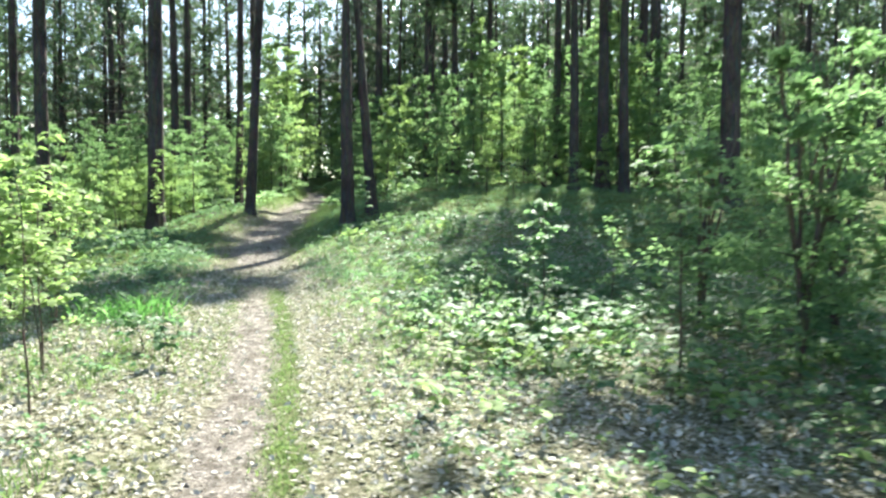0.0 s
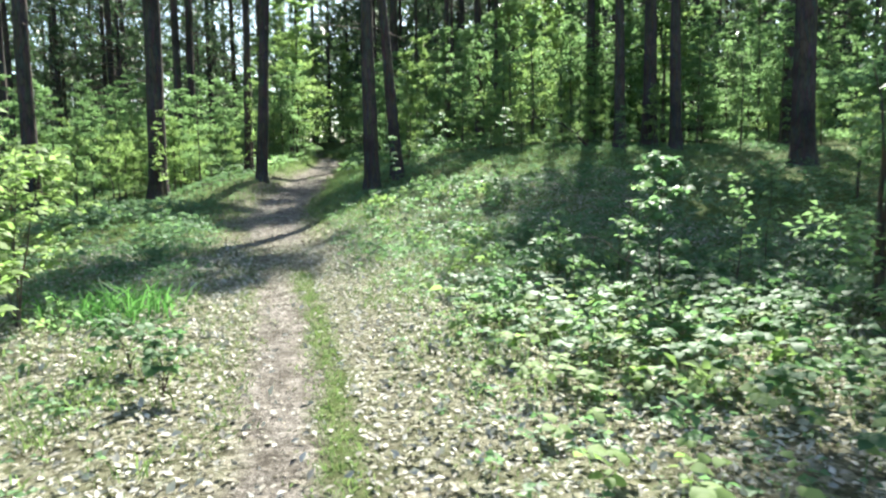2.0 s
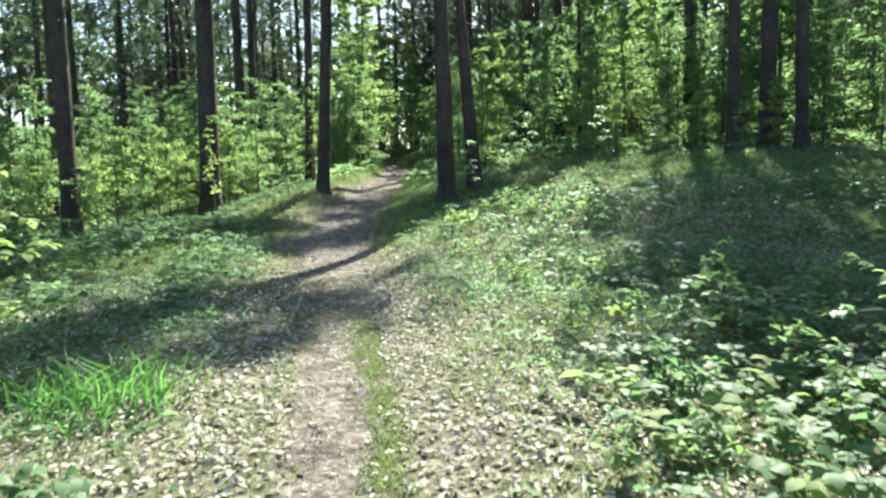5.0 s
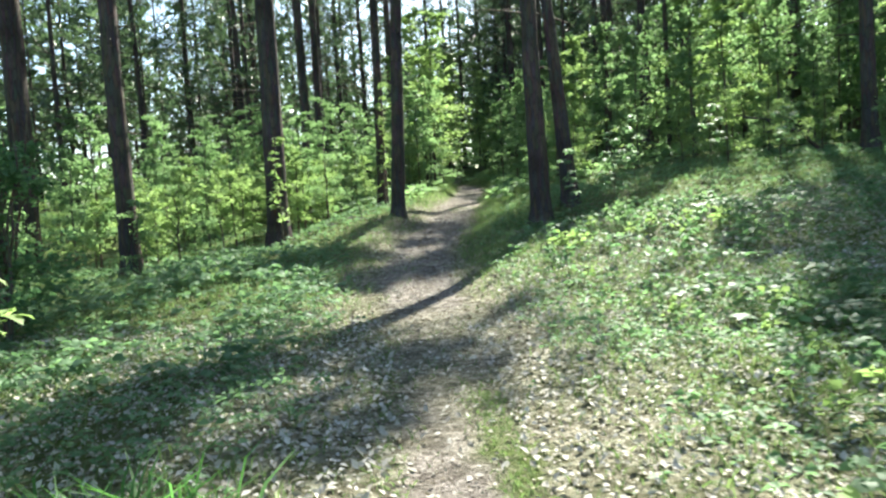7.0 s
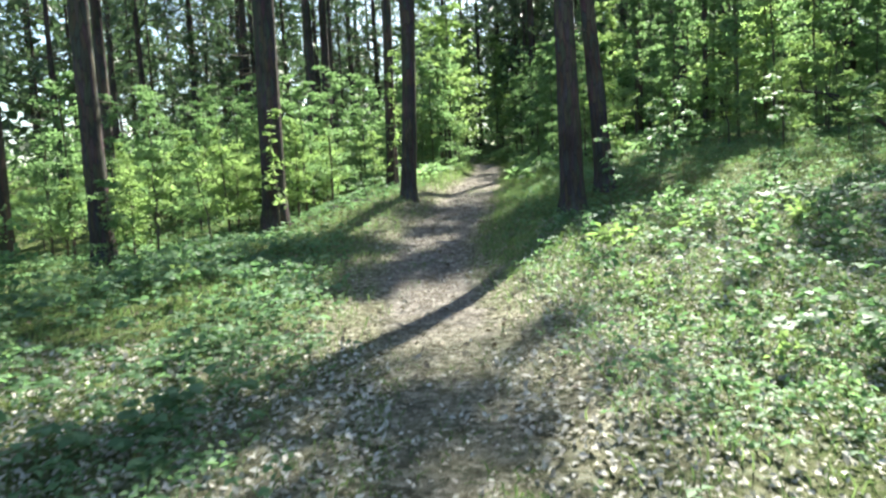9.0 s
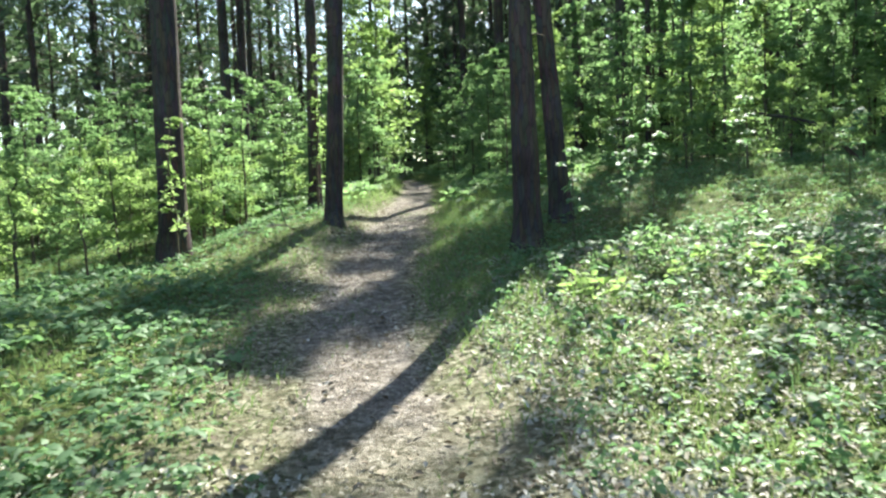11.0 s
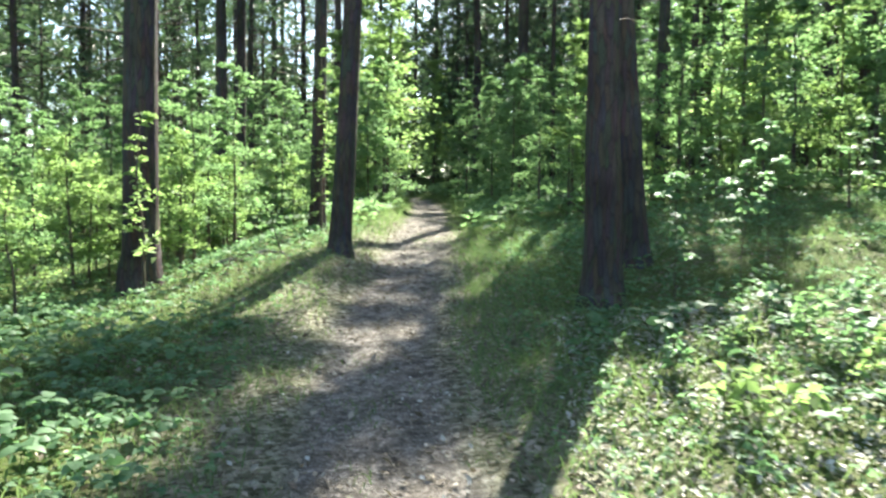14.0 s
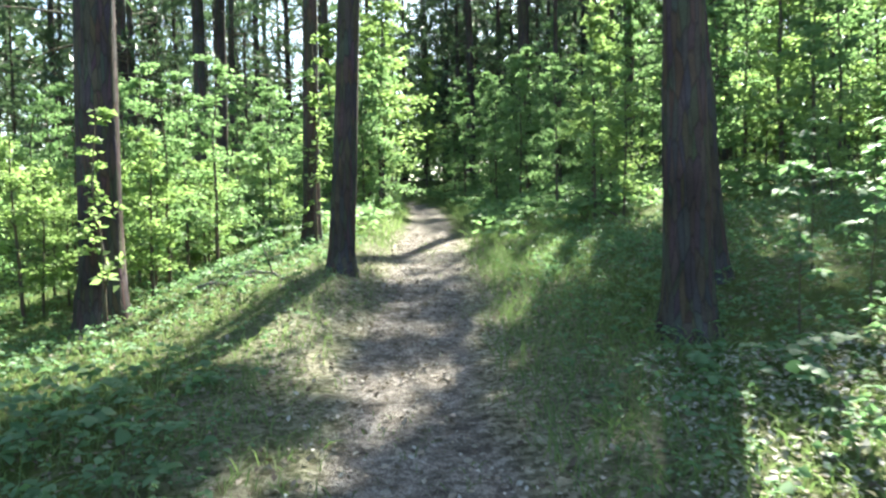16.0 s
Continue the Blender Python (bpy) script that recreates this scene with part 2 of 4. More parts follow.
gx, gy = axis(-420, 420, -13, 8, 0.18), axis(-420, 420, -1, 30, 0.18)
XX, YY = np.meshgrid(gx, gy)
ZZ = height(XX, YY)
nx, ny = len(gx), len(gy)
ii = (np.arange(ny - 1)[:, None] * nx + np.arange(nx - 1)[None, :]).ravel()
gme = mesh_from("ground", np.stack([XX.ravel(), YY.ravel(), ZZ.ravel()], 1), np.stack([ii, ii + 1, ii + nx + 1, ii + nx], 1), M_GROUND, True)
OFF = (XX - path_x(YY)).ravel()
YF = YY.ravel()
wob = 0.12 * lumps(XX.ravel() * 2.1, YF * 2.1)
near_track = (1 - smooth(np.abs(OFF + 0.18 + wob), 0.16, 0.36)) * (1 - smooth(YF, 9.0, 11.5))
far_track = (1 - smooth(np.where(OFF > 0, 1.35, 1.0) * np.abs(OFF + wob), 0.42, 0.75)) * smooth(YF, 9.5, 11.5) * (0.45 + 0.55 * smooth(YF, 12.5, 15.0))
bare = np.clip(near_track + far_track, 0, 1)
strip = (1 - smooth(np.abs(OFF - 0.16 + wob * 0.6), 0.06, 0.14)) * (1 - smooth(YF, 9.5, 11.0))
green = np.clip(strip + 0.75 * smooth(np.abs(OFF), 0.9, 2.2) * smooth(YF, 7, 12) + 0.25, 0, 1)
green = np.maximum(green, np.maximum(smooth(YF, 25, 30), smooth(np.abs(OFF), 7, 9)))
for nm, arr in (("bare", bare), ("green", green)):
    at = gme.attributes.new(nm, "FLOAT", "POINT")
    at.data.foreach_set("value", arr.astype(np.float32))
tagged(new("ground", gme), "forest floor of brown leaf litter, moss and a trodden earth path", "ground", kind="structure")


# ---- plant builders ----
def tube(pts, radii, sides=7, wobble=0.0):
    """A tapered tube along points: verts and quads."""
    pts, n = np.asarray(pts, float), len(pts)
    tang = np.gradient(pts, axis=0)
    tang /= np.linalg.norm(tang, axis=1)[:, None] + 1e-9
    ref = np.where(np.abs(tang[:, 2:3]) > 0.8, np.array([[1.0, 0, 0]]), np.array([[0, 0, 1.0]]))
    u = np.cross(tang, ref)
    u /= np.linalg.norm(u, axis=1)[:, None] + 1e-9
    w = np.cross(tang, u)
    a = np.linspace(0, 2 * np.pi, sides, endpoint=False)
    r = np.asarray(radii, float)[:, None] * (1 + wobble * rng.normal(size=(n, sides)))
    v = pts[:, None, :] + r[..., None] * (np.cos(a)[None, :, None] * u[:, None, :] + np.sin(a)[None, :, None] * w[:, None, :])
    i = np.arange(n - 1)[:, None] * sides
    j = np.arange(sides)[None, :]
    f = np.stack([i + j, i + (j + 1) % sides, i + sides + (j + 1) % sides, i + sides + j], -1).reshape(-1, 4)
    return v.reshape(-1, 3), f


def join(chunks):
    vs, fs, k = [], [], 0
    for v, f in chunks:
        vs.append(v)
        fs.append(f + k)
        k += len(v)
    return np.concatenate(vs), np.concatenate(fs)


def unit(a):
    return a / (np.linalg.norm(a, axis=-1, keepdims=True) + 1e-9)


def leaf_mesh(pos, way, size, width=0.55, fold=0.18, droop=0.12):
    """Folded leaves of four triangles: base, two shoulders, tip."""
    pos, way, size = np.asarray(pos), unit(np.asarray(way)), np.asarray(size)[:, None]
    n = len(pos)
    up = unit(np.array([[0, 0, 1.0]]) + rng.normal(scale=0.45, size=(n, 3)))
    side = unit(np.cross(way, up))
    nor = np.cross(side, way)
    mid = pos + way * size * 0.45
    tip = pos + way * size - np.array([[0, 0, 1.0]]) * size * droop
    lift = nor * size * fold
    half = side * size * width * 0.5
    v = np.stack([pos, mid - half + lift, tip, mid + half + lift], 1).reshape(-1, 3)
    b = np.arange(n)[:, None] * 4
    f = np.concatenate([b + [0, 1, 2], b + [0, 2, 3]], 1).reshape(-1, 3)
    return v, f


def oval_mesh(pos, way, size, width=0.62, fold=0.12, droop=0.2):
    """Rounded leaves of four triangles, bent along the length."""
    pos, way, size = np.asarray(pos), unit(np.asarray(way)), np.asarray(size)[:, None]
    n = len(pos)
    up = unit(np.array([[0, 0, 1.0]]) + rng.normal(scale=0.3, size=(n, 3)))
    side = unit(np.cross(way, up))
    nor = np.cross(side, way)
    down = np.array([[0, 0, 1.0]]) * size * droop
    low, high = pos + way * size * 0.3 + nor * size * fold, pos + way * size * 0.72 + nor * size * fold - down * 0.45
    a, b = side * size * width * 0.48, side * size * width * 0.4
    v = np.stack([pos, low - a, high - b, pos + way * size - down, high + b, low + a], 1).reshape(-1, 3)
    k = np.arange(n)[:, None] * 6
    f = np.concatenate([k + [0, 1, 5], k + [1, 2, 5], k + [2, 4, 5], k + [2, 3, 4]], 1).reshape(-1, 3)
    return v, f


def blade_mesh(pos, way, length, width, bend=0.35):
    """Grass blades: a quad and a tip."""
    n = len(pos)
    way = unit(way)
    side = unit(np.cross(way, rng.normal(size=(n, 3)))) * np.asarray(width)[:, None] * 0.5
    L = np.asarray(length)[:, None]
    horiz = unit(way * [1, 1, 0] + rng.normal(scale=0.1, size=(n, 3)) * [1, 1, 0])
    m = pos + way * L * 0.55
    tip = pos + way * L + horiz * L * bend - np.array([[0, 0, 0.12]]) * L
    v = np.stack([pos - side, pos + side, m + side * 0.8, m - side * 0.8, tip], 1).reshape(-1, 3)
    b = np.arange(n)[:, None] * 5
    f = np.concatenate([b + [0, 1, 2], b + [0, 2, 3], b + [3, 2, 4]], 1).reshape(-1, 3)
    return v, f


def pine_meshes(r, tall, crown_from, lean=(0, 0), limbs=34, spread=2.0, dead=9, tufts=11, fine=9, sides=14, needle=0.25, dry_long=1.5, dry_r=0.018):
    """Trunk, dead branches and needle crown of a pine."""
    zs = np.concatenate([[-0.25, 0.0, 0.12, 0.3, 0.6], np.linspace(1.1, tall, 16)])
    bend = rng.normal(scale=0.05, size=2)
    cx = lean[0] * zs + bend[0] * np.sin(zs * 0.35)
    cy = lean[1] * zs + bend[1] * np.sin(zs * 0.31 + 1)
    rad = r * (1 - 0.82 * np.clip(zs / tall, 0, 1) ** 1.15) + r * 0.55 * np.exp(-np.clip(zs + 0.05, 0, None) * 3.6)
    pts = np.stack([cx, cy - bend[1] * math.sin(1), zs], 1)
    trunk = tube(pts, rad, sides, 0.045)

    def at(z):
        return np.array([np.interp(z, zs, pts[:, 0]), np.interp(z, zs, pts[:, 1]), z])

    dry, sticks, needles_p, needles_w, needles_l = [], [], [], [], []
    for _ in range(dead):
        z = rng.uniform(2.2, crown_from + 1.5)
        a = rng.uniform(0, 2 * np.pi)
        ln_ = rng.uniform(0.3, dry_long)
        d = np.array([math.cos(a), math.sin(a), rng.uniform(-0.25, 0.25)])
        s = np.linspace(0, 1, 4)[:, None]
        p = at(z) + d * ln_ * s + rng.normal(scale=0.04, size=(4, 3)) * s - np.array([0, 0, 0.15]) * s ** 2 * ln_
        dry.append(tube(p, dry_r * np.array([1.0, 0.75, 0.5, 0.22]), 4))
    for _ in range(limbs):
        q = rng.uniform(0, 1)
        z = crown_from + (tall - crown_from) * q
        a = rng.uniform(0, 2 * np.pi)
        ln_ = spread * (1.05 - 0.75 * q) * rng.uniform(0.6, 1.15)
        d = np.array([math.cos(a), math.sin(a), rng.uniform(-0.1, 0.35)])
        s = np.linspace(0, 1, 4)[:, None]
        p = at(z) + d * ln_ * s + np.array([0, 0, 0.25]) * ln_ * s ** 2 + rng.normal(scale=0.06, size=(4, 3)) * s
        sticks.append(tube(p, [0.035, 0.024, 0.015, 0.006], 3))
        k = tufts
        t = rng.uniform(0.3, 1.0, k)
        c = np.stack([np.interp(t, s[:, 0], p[:, i]) for i in range(3)], 1) + rng.normal(scale=0.16 * ln_, size=(k, 3)) * [1, 1, 0.55]
        m = fine
        needles_p.append(np.repeat(c, m, 0))
        w = rng.normal(size=(k * m, 3)) + np.repeat(np.tile(d, (k, 1)), m, 0) * 0.6 + [0, 0, 0.3]
        needles_w.append(w)
        needles_l.append(rng.uniform(0.65, 1.35, k * m) * needle)
    P, Wy, Ln = np.concatenate(needles_p), np.concatenate(needles_w), np.concatenate(needles_l)
    crown = leaf_mesh(P, Wy, Ln, 0.2, 0.03, 0.05)
    return trunk, dry, join(sticks), crown


def pine(x, y, r=0.18, tall=20.0, crown_from=11.5, lean=(0, 0), label="", group="", single=False, **kw):
    base = tagged(new("pine_tree"), label or "tall pine with dark furrowed bark and a bare lower trunk", "tree", group)
    t, dry, lb, c = pine_meshes(r, tall, crown_from, lean, **kw)
    part("trunk", mesh_from("trunk", *t, M_PINE, True), base)
    if single:
        for d in dry:
            part("dead_branch", mesh_from("dead_branch", *d, M_TWIG), base)
    else:
        tagged(part("dead_branch_rest", mesh_from("dead_branch_rest", *join(dry), M_TWIG), base), kind="stuff")
    tagged(part("limb_rest", mesh_from("limb_rest", *lb, M_TWIG), base), kind="stuff")
    tagged(part("crown", mesh_from("crown", *c, M_NEEDLE), base, "dark green needles"), kind="stuff")
    base.matrix_basis = pose(x, y, ground_h(x, y) - 0.03, 0, 0, 0)
    return base


def sapling_meshes(tall, spread, leaves, leaf=0.07, stems=1, bare_to=0.15, flat=0.5, stem_r=0.014):
    """Stems with side twigs, and the leaves along them."""
    mains, sticks, lp, lw = [], [], [], []
    per = max(3, int(7 + tall * 3.6) // stems)
    total = per * stems
    for _ in range(stems):
        a0 = rng.uniform(0, 2 * np.pi)
        out = spread * (0.35 if stems > 1 else 0.08) * rng.uniform(0.5, 1.2)
        h = tall * rng.uniform(0.8, 1.0)
        s = np.linspace(0, 1, 7)[:, None]
        p = np.array([math.cos(a0), math.sin(a0), 0]) * out * s ** 1.4 + np.array([0, 0, h]) * s + rng.normal(scale=0.035 * tall ** 0.5, size=(7, 3)) * s
        p[0] = (0, 0, -0.06)
        mains.append(tube(p, stem_r * tall ** 0.7 * np.linspace(1, 0.2, 7), 5))
        for j in range(per):
            q = bare_to + (1 - bare_to) * (j + rng.uniform(0, 1)) / per
            st = np.array([np.interp(q, s[:, 0], p[:, i]) for i in range(3)])
            a = rng.uniform(0, 2 * np.pi)
            ln_ = spread * (1.05 - 0.7 * q) * rng.uniform(0.45, 1.1)
            d = np.array([math.cos(a), math.sin(a), rng.uniform(0.0, 0.8)])
            u = np.linspace(0, 1, 4)[:, None]
            b = st + d * ln_ * u + np.array([0, 0, -0.18]) * ln_ * u ** 2 + rng.normal(scale=0.03, size=(4, 3)) * u
            sticks.append(tube(b, [0.006, 0.0045, 0.003, 0.002], 3))
            k = max(3, int(leaves / total))
            t = rng.uniform(0.12, 1.05, k)
            c = np.stack([np.interp(t, u[:, 0], b[:, i]) for i in range(3)], 1) + rng.normal(scale=0.11 * ln_ + 0.02, size=(k, 3)) * [1, 1, flat]
            lp.append(c)
            lw.append(d * 0.5 + rng.normal(size=(k, 3)) * [1, 1, 0.4])
    P, Wy = np.concatenate(lp), np.concatenate(lw)
    lv = leaf_mesh(P, Wy, rng.uniform(0.65, 1.25, len(P)) * leaf, 0.62)
    return mains, join(sticks), lv


def sapling(name, x, y, tall, spread, leaves, material, label, category="sapling", group="", **kw):
    base = tagged(new(name), label, category, group)
    mains, tw, lv = sapling_meshes(tall, spread, leaves, **kw)
    for st in mains:
        part("stem", mesh_from("stem", *st, M_TWIG, True), base)
    tagged(part("twig_rest", mesh_from("twig_rest", *tw, M_TWIG, True), base), kind="stuff")
    tagged(part("foliage", mesh_from("foliage", *lv, material), base), kind="stuff")
    base.matrix_basis = pose(x, y, ground_h(x, y), 0, 0, 0)
    return base


def whorled(name, x, y, tall, spread, stems, ends, material, label, category="bush", group="", leaf=0.075, per=7, bare_to=0.3, stem_r=0.01):
    """A shrub whose twigs each end in a whorl of drooping rounded leaves."""
    base = tagged(new(name), label, category, group)
    sticks, lp, lw, ls = [], [], [], []
    for i in range(stems):
        a0 = 2 * np.pi * (i + rng.uniform(0, 0.7)) / stems
        lean = spread * (0.5 if stems > 1 else 0.1) * rng.uniform(0.5, 1.1)
        s = np.linspace(0, 1, 7)[:, None]
        p = np.array([math.cos(a0), math.sin(a0), 0]) * lean * s ** 1.3 + np.array([0, 0, tall * rng.uniform(0.75, 1.0)]) * s + rng.normal(scale=0.025, size=(7, 3)) * s
        p[0, 2] = -0.06
        part("stem", mesh_from("stem", *tube(p, stem_r * np.linspace(1, 0.3, 7), 5), M_TWIG, True), base)
        for j in range(ends // stems):
            q = bare_to + (1 - bare_to) * (j + rng.uniform(0, 1)) / (ends // stems)
            st = np.array([np.interp(q, s[:, 0], p[:, c]) for c in range(3)])
            a = rng.uniform(0, 2 * np.pi)
            ln_ = spread * (1.0 - 0.6 * q) * rng.uniform(0.4, 1.0)
            u = np.linspace(0, 1, 4)[:, None]
            b = st + np.array([math.cos(a), math.sin(a), rng.uniform(0.1, 0.6)]) * ln_ * u - np.array([0, 0, 0.15]) * ln_ * u ** 2
            sticks.append(tube(b, [0.004, 0.0032, 0.0024, 0.0015], 3))
            for end in (b[3], b[2] * 0.6 + b[1] * 0.4):
                an = np.arange(per) * 2 * np.pi / per + rng.uniform(0, 6.28) + rng.normal(scale=0.25, size=per)
                lp.append(end + rng.normal(scale=0.012, size=(per, 3)))
                lw.append(np.stack([np.cos(an), np.sin(an), rng.uniform(-0.35, 0.35, per)], 1))
                ls.append(rng.uniform(0.6, 1.2, per) * leaf)
    tagged(part("twig_rest", mesh_from("twig_rest", *join(sticks), M_TWIG, True), base), kind="stuff")
    tagged(part("foliage", mesh_from("foliage", *oval_mesh(np.concatenate(lp), np.concatenate(lw), np.concatenate(ls), 0.66), material), base), kind="stuff")
    base.matrix_basis = pose(x, y, ground_h(x, y), 0, 0, 0)
    return base


def placed(ob, x, y, s=1.0, turn=None, sink=0.0):
    """A copy of a thing on the ground at x, y."""
    turn = rng.uniform(0, 2 * np.pi) if turn is None else turn
    m = Matrix.LocRotScale((x, y, ground_h(x, y) - sink), Euler((0, 0, turn)), (s, s, s))
    return copy_thing(ob, m)


# ---- the pines by the path, with some added for their shade ----
# many heights and crowns are unseen, set for the shade they cast
NAMED = [  # x, y, radius, lean x, lean y, height, crown start
    (-8.39, 20.95, 0.235, 0.012, 0.0, 21, 14),
    (-5.98, 22.1, 0.148, 0.055, 0.01, 20, 10.5),
    (-6.95, 24.35, 0.13, 0.012, 0.0, 18, 7.6),
    (-2.6, 19.0, 0.185, -0.004, 0.0, 9.4, 7.2),
    (-2.1, 20.25, 0.152, -0.078, -0.01, 9.2, 7.0),
    (0.36, 31.7, 0.2, -0.012, 0.0, 11.3, 6.8),
    (2.02, 33.9, 0.19, -0.01, 0.0, 12.3, 8.0),
    (3.81, 22.1, 0.16, -0.015, 0.0, 10.3, 6.8),
    (4.85, 23.0, 0.21, -0.012, 0.0, 11.2, 7.2),
    (9.3, 34.8, 0.27, -0.01, 0.0, 21, 11),
    (7.3, 19.0, 0.26, -0.01, 0.0, 23, 18),
    (-11.77, 31.6, 0.18, 0.0, 0.0, 20, 12),
    (-11.52, 32.3, 0.165, 0.01, 0.0, 20, 12),
    (-18.57, 40.5, 0.2, 0.01, 0.0, 20, 11),
    (-21.2, 48.2, 0.2, 0.0, 0.0, 20, 11),
    (-9.77, 17.67, 0.17, 0.01, 0.0, 20, 13),
    (-13.1, 19.15, 0.24, 0.0, 0.0, 20, 12),
    (-3.34, 36.0, 0.2, 0.0, 0.0, 23, 18),
    (-5.6, 47.9, 0.23, 0.0, 0.0, 20, 5),
    # four pines added, though unseen, so their crowns shade path and edges
    (-0.65, 35.9, 0.095, 0.0, 0.0, 17.4, 15.5),
    (-0.92, 31.7, 0.13, 0.0, 0.0, 12.4, 7.6),
    (1.0, 31.3, 0.085, 0.0, 0.0, 18.4, 15.4),
    (-2.3, 36.3, 0.09, 0.0, 0.0, 16.9, 15.4),
    (5.3, 22.0, 0.15, 0.0, 0.0, 18, 14),
    (7.9, 28.6, 0.19, 0.0, 0.0, 20, 11),
    # two more added to shade the right side of the clearing
    (4.4, 29.3, 0.17, 0.0, 0.0, 17, 10),
    (6.8, 31.6, 0.18, 0.0, 0.0, 20, 10),
    (8.6, 30.2, 0.16, 0.0, 0.0, 20, 10),
    # another added pine, there for the shade of its crown
    (5.6, 34.6, 0.17, 0.0, 0.0, 19, 12),
    (9.8, 25.4, 0.2, 0.0, 0.0, 20, 10),
    (-9.8, 37.0, 0.16, 0.0, 0.0, 20, 10),
    (-14.2, 24.0, 0.15, 0.0, 0.0, 19, 10),
]
def crown_size(x, y, tall, cf):
    """Limbs and spread of a pine's crown, set by place and start for shade."""
    if y < 21 and tall < 11:
        return (20, 1.2) if y > 20 else (24, 1.2)
    if x > 5 and cf == 14:
        return 44, 1.4
    if tall - cf < 4.5 and cf < 16:
        return ((22, 1.5) if x > 0 else (32, 1.35)) if y > 31 else (52, 1.9) if x < 4 else (40, 1.4)
    if cf > 15:
        return ((32, 2.0) if x > -3 else (75, 3.1)) if y > 33 else (18, 1.3)
    return 52, 1.5 if 0 < x < 2 else 2.1 if -3 < x < 2 else 2.6


for x, y, r, lx, ly, tall, cf in NAMED:
    lb, sp = crown_size(x, y, tall, cf)
    pine(x, y, r, tall, cf, (lx, ly), group="pines by the path", single=True, limbs=lb, spread=sp, tufts=8, needle=0.33 if y > 28 else 0.3)

# ---- the forest around ----
kinds = [pine(-40 - 3 * i, -30, r, tall, cf, (0, 0), group="pines of the wood", limbs=lb, spread=sp, dead=18, dry_long=2.6, dry_r=0.032, tufts=5, fine=6, sides=8, needle=0.5) for i, (r, tall, cf, lb, sp) in enumerate(
    ((0.15, 19, 6, 34, 2.7), (0.19, 21, 8, 34, 2.8), (0.13, 17, 4, 36, 2.6), (0.21, 22, 7, 36, 3.0)))]
slim = [pine(-60 - 3 * i, -30, r, 22, 18, (0, 0), group="pines of the wood", limbs=14, spread=1.2, dead=22, dry_long=2.6, dry_r=0.032, tufts=5, fine=6, sides=8, needle=0.4) for i, r in enumerate((0.15, 0.2))]
spruce = pine(-70, -30, 0.17, 17, 1.8, (0, 0), "dark spruce with drooping grey branches down to the ground", "spruces", limbs=70, spread=2.2, dead=20, tufts=5, fine=7, sides=8, needle=0.42)


SUNNY = ((-4.0, 3.0, 0.5, 9.2), (-5.8, -3.0, 5.5, 8.6), (-3.4, 1.8, 14.0, 18.2), (-5.8, -3.6, 12.8, 16.6), (-7.2, -4.5, 18.8, 21.2),
         (-10.0, -6.0, 19.0, 31.0), (-1.0, 7.0, 23.0, 30.0), (-6.2, -4.6, 10.5, 12.0))  # x from, to, y from, to


def in_sun(x, y):
    """Whether the clearing that a crown at x, y would shade lies open to the sun."""
    for h in range(5, 22, 2):
        k = h / math.tan(SUN_EL)
        a, b = x - k * math.sin(SUN_AZ), y - k * math.cos(SUN_AZ)
        if any(x0 - 1.2 < a < x1 + 1.2 and y0 - 0.8 < b < y1 + 0.8 for x0, x1, y0, y1 in SUNNY):
            return True
    return False


taken = [(a[0], a[1]) for a in NAMED]


def free(x, y, gap):
    return all((x - a) ** 2 + (y - b) ** 2 > gap * gap for a, b in taken)


def sector(x, y):
    """Degrees to the right of straight ahead, from the path's end."""
    return math.degrees(math.atan2(x + 2, y - 6))


count = 0
for _ in range(6000):
    x, y = rng.uniform(-55, 50), rng.uniform(-22, 95)
    off = x - float(path_x(y))
    if (y < 24 and -12.5 < off < 13) or (-4.2 < x < 5.5 and y < 43):
        continue
    if abs(off) < (3.0 if y < 60 else -1) or not free(x, y, 2.6 if off > 0 else 3.4):
        continue
    if y > 36 and -32 < sector(x, y) < -8 and rng.uniform() < 0.62:
        continue
    if (y < 38 and -14 < off < 0) or (-8.5 < x < -3.2 and 40 < y < 57) or (y < -5 and rng.uniform() < 0.55):
        continue
    taken.append((x, y))
    placed(slim[int(rng.integers(2))] if in_sun(x, y) or y < -1 else kinds[int(rng.integers(4))], x, y, rng.uniform(0.85, 1.12))
    count += 1
    if count > 150:
        break
count = 0
for _ in range(3000):
    x, y = rng.uniform(-42, -9), rng.uniform(46, 82)
    if free(x, y, 2.3) and abs(x - float(path_x(y))) > 1.5:
        taken.append((x, y))
        placed(kinds[int(rng.integers(4))], x, y, rng.uniform(0.8, 1.05))
        count += 1
    if count > 34:
        break
count = 0
for _ in range(3000):
    x, y = rng.uniform(-2, 40), rng.uniform(43, 74)
    if free(x, y, 2.5):
        taken.append((x, y))
        placed(kinds[int(rng.integers(4))], x, y, rng.uniform(0.8, 1.05))
        count += 1
    if count > 30:
        break
for x, y in ((-7.4, 57.5), (-8.9, 60), (-6.6, 55), (-3.4, 60), (-0.3, 52), (2.9, 53), (-2.0, 57), (-5.8, 62), (-7.9, 61), (-9.6, 65), (-7.0, 66), (-4.2, 53), (-2.2, 51), (-1.0, 41), (1.5, 47), (-18, 44), (-21, 40), (-6.2, 58), (6, 44), (12, 38), (-14, 47), (-25, 52), (16, 46), (22, 50), (27, 44), (19, 40)):
    placed(spruce, x, y, rng.uniform(0.85, 1.1))

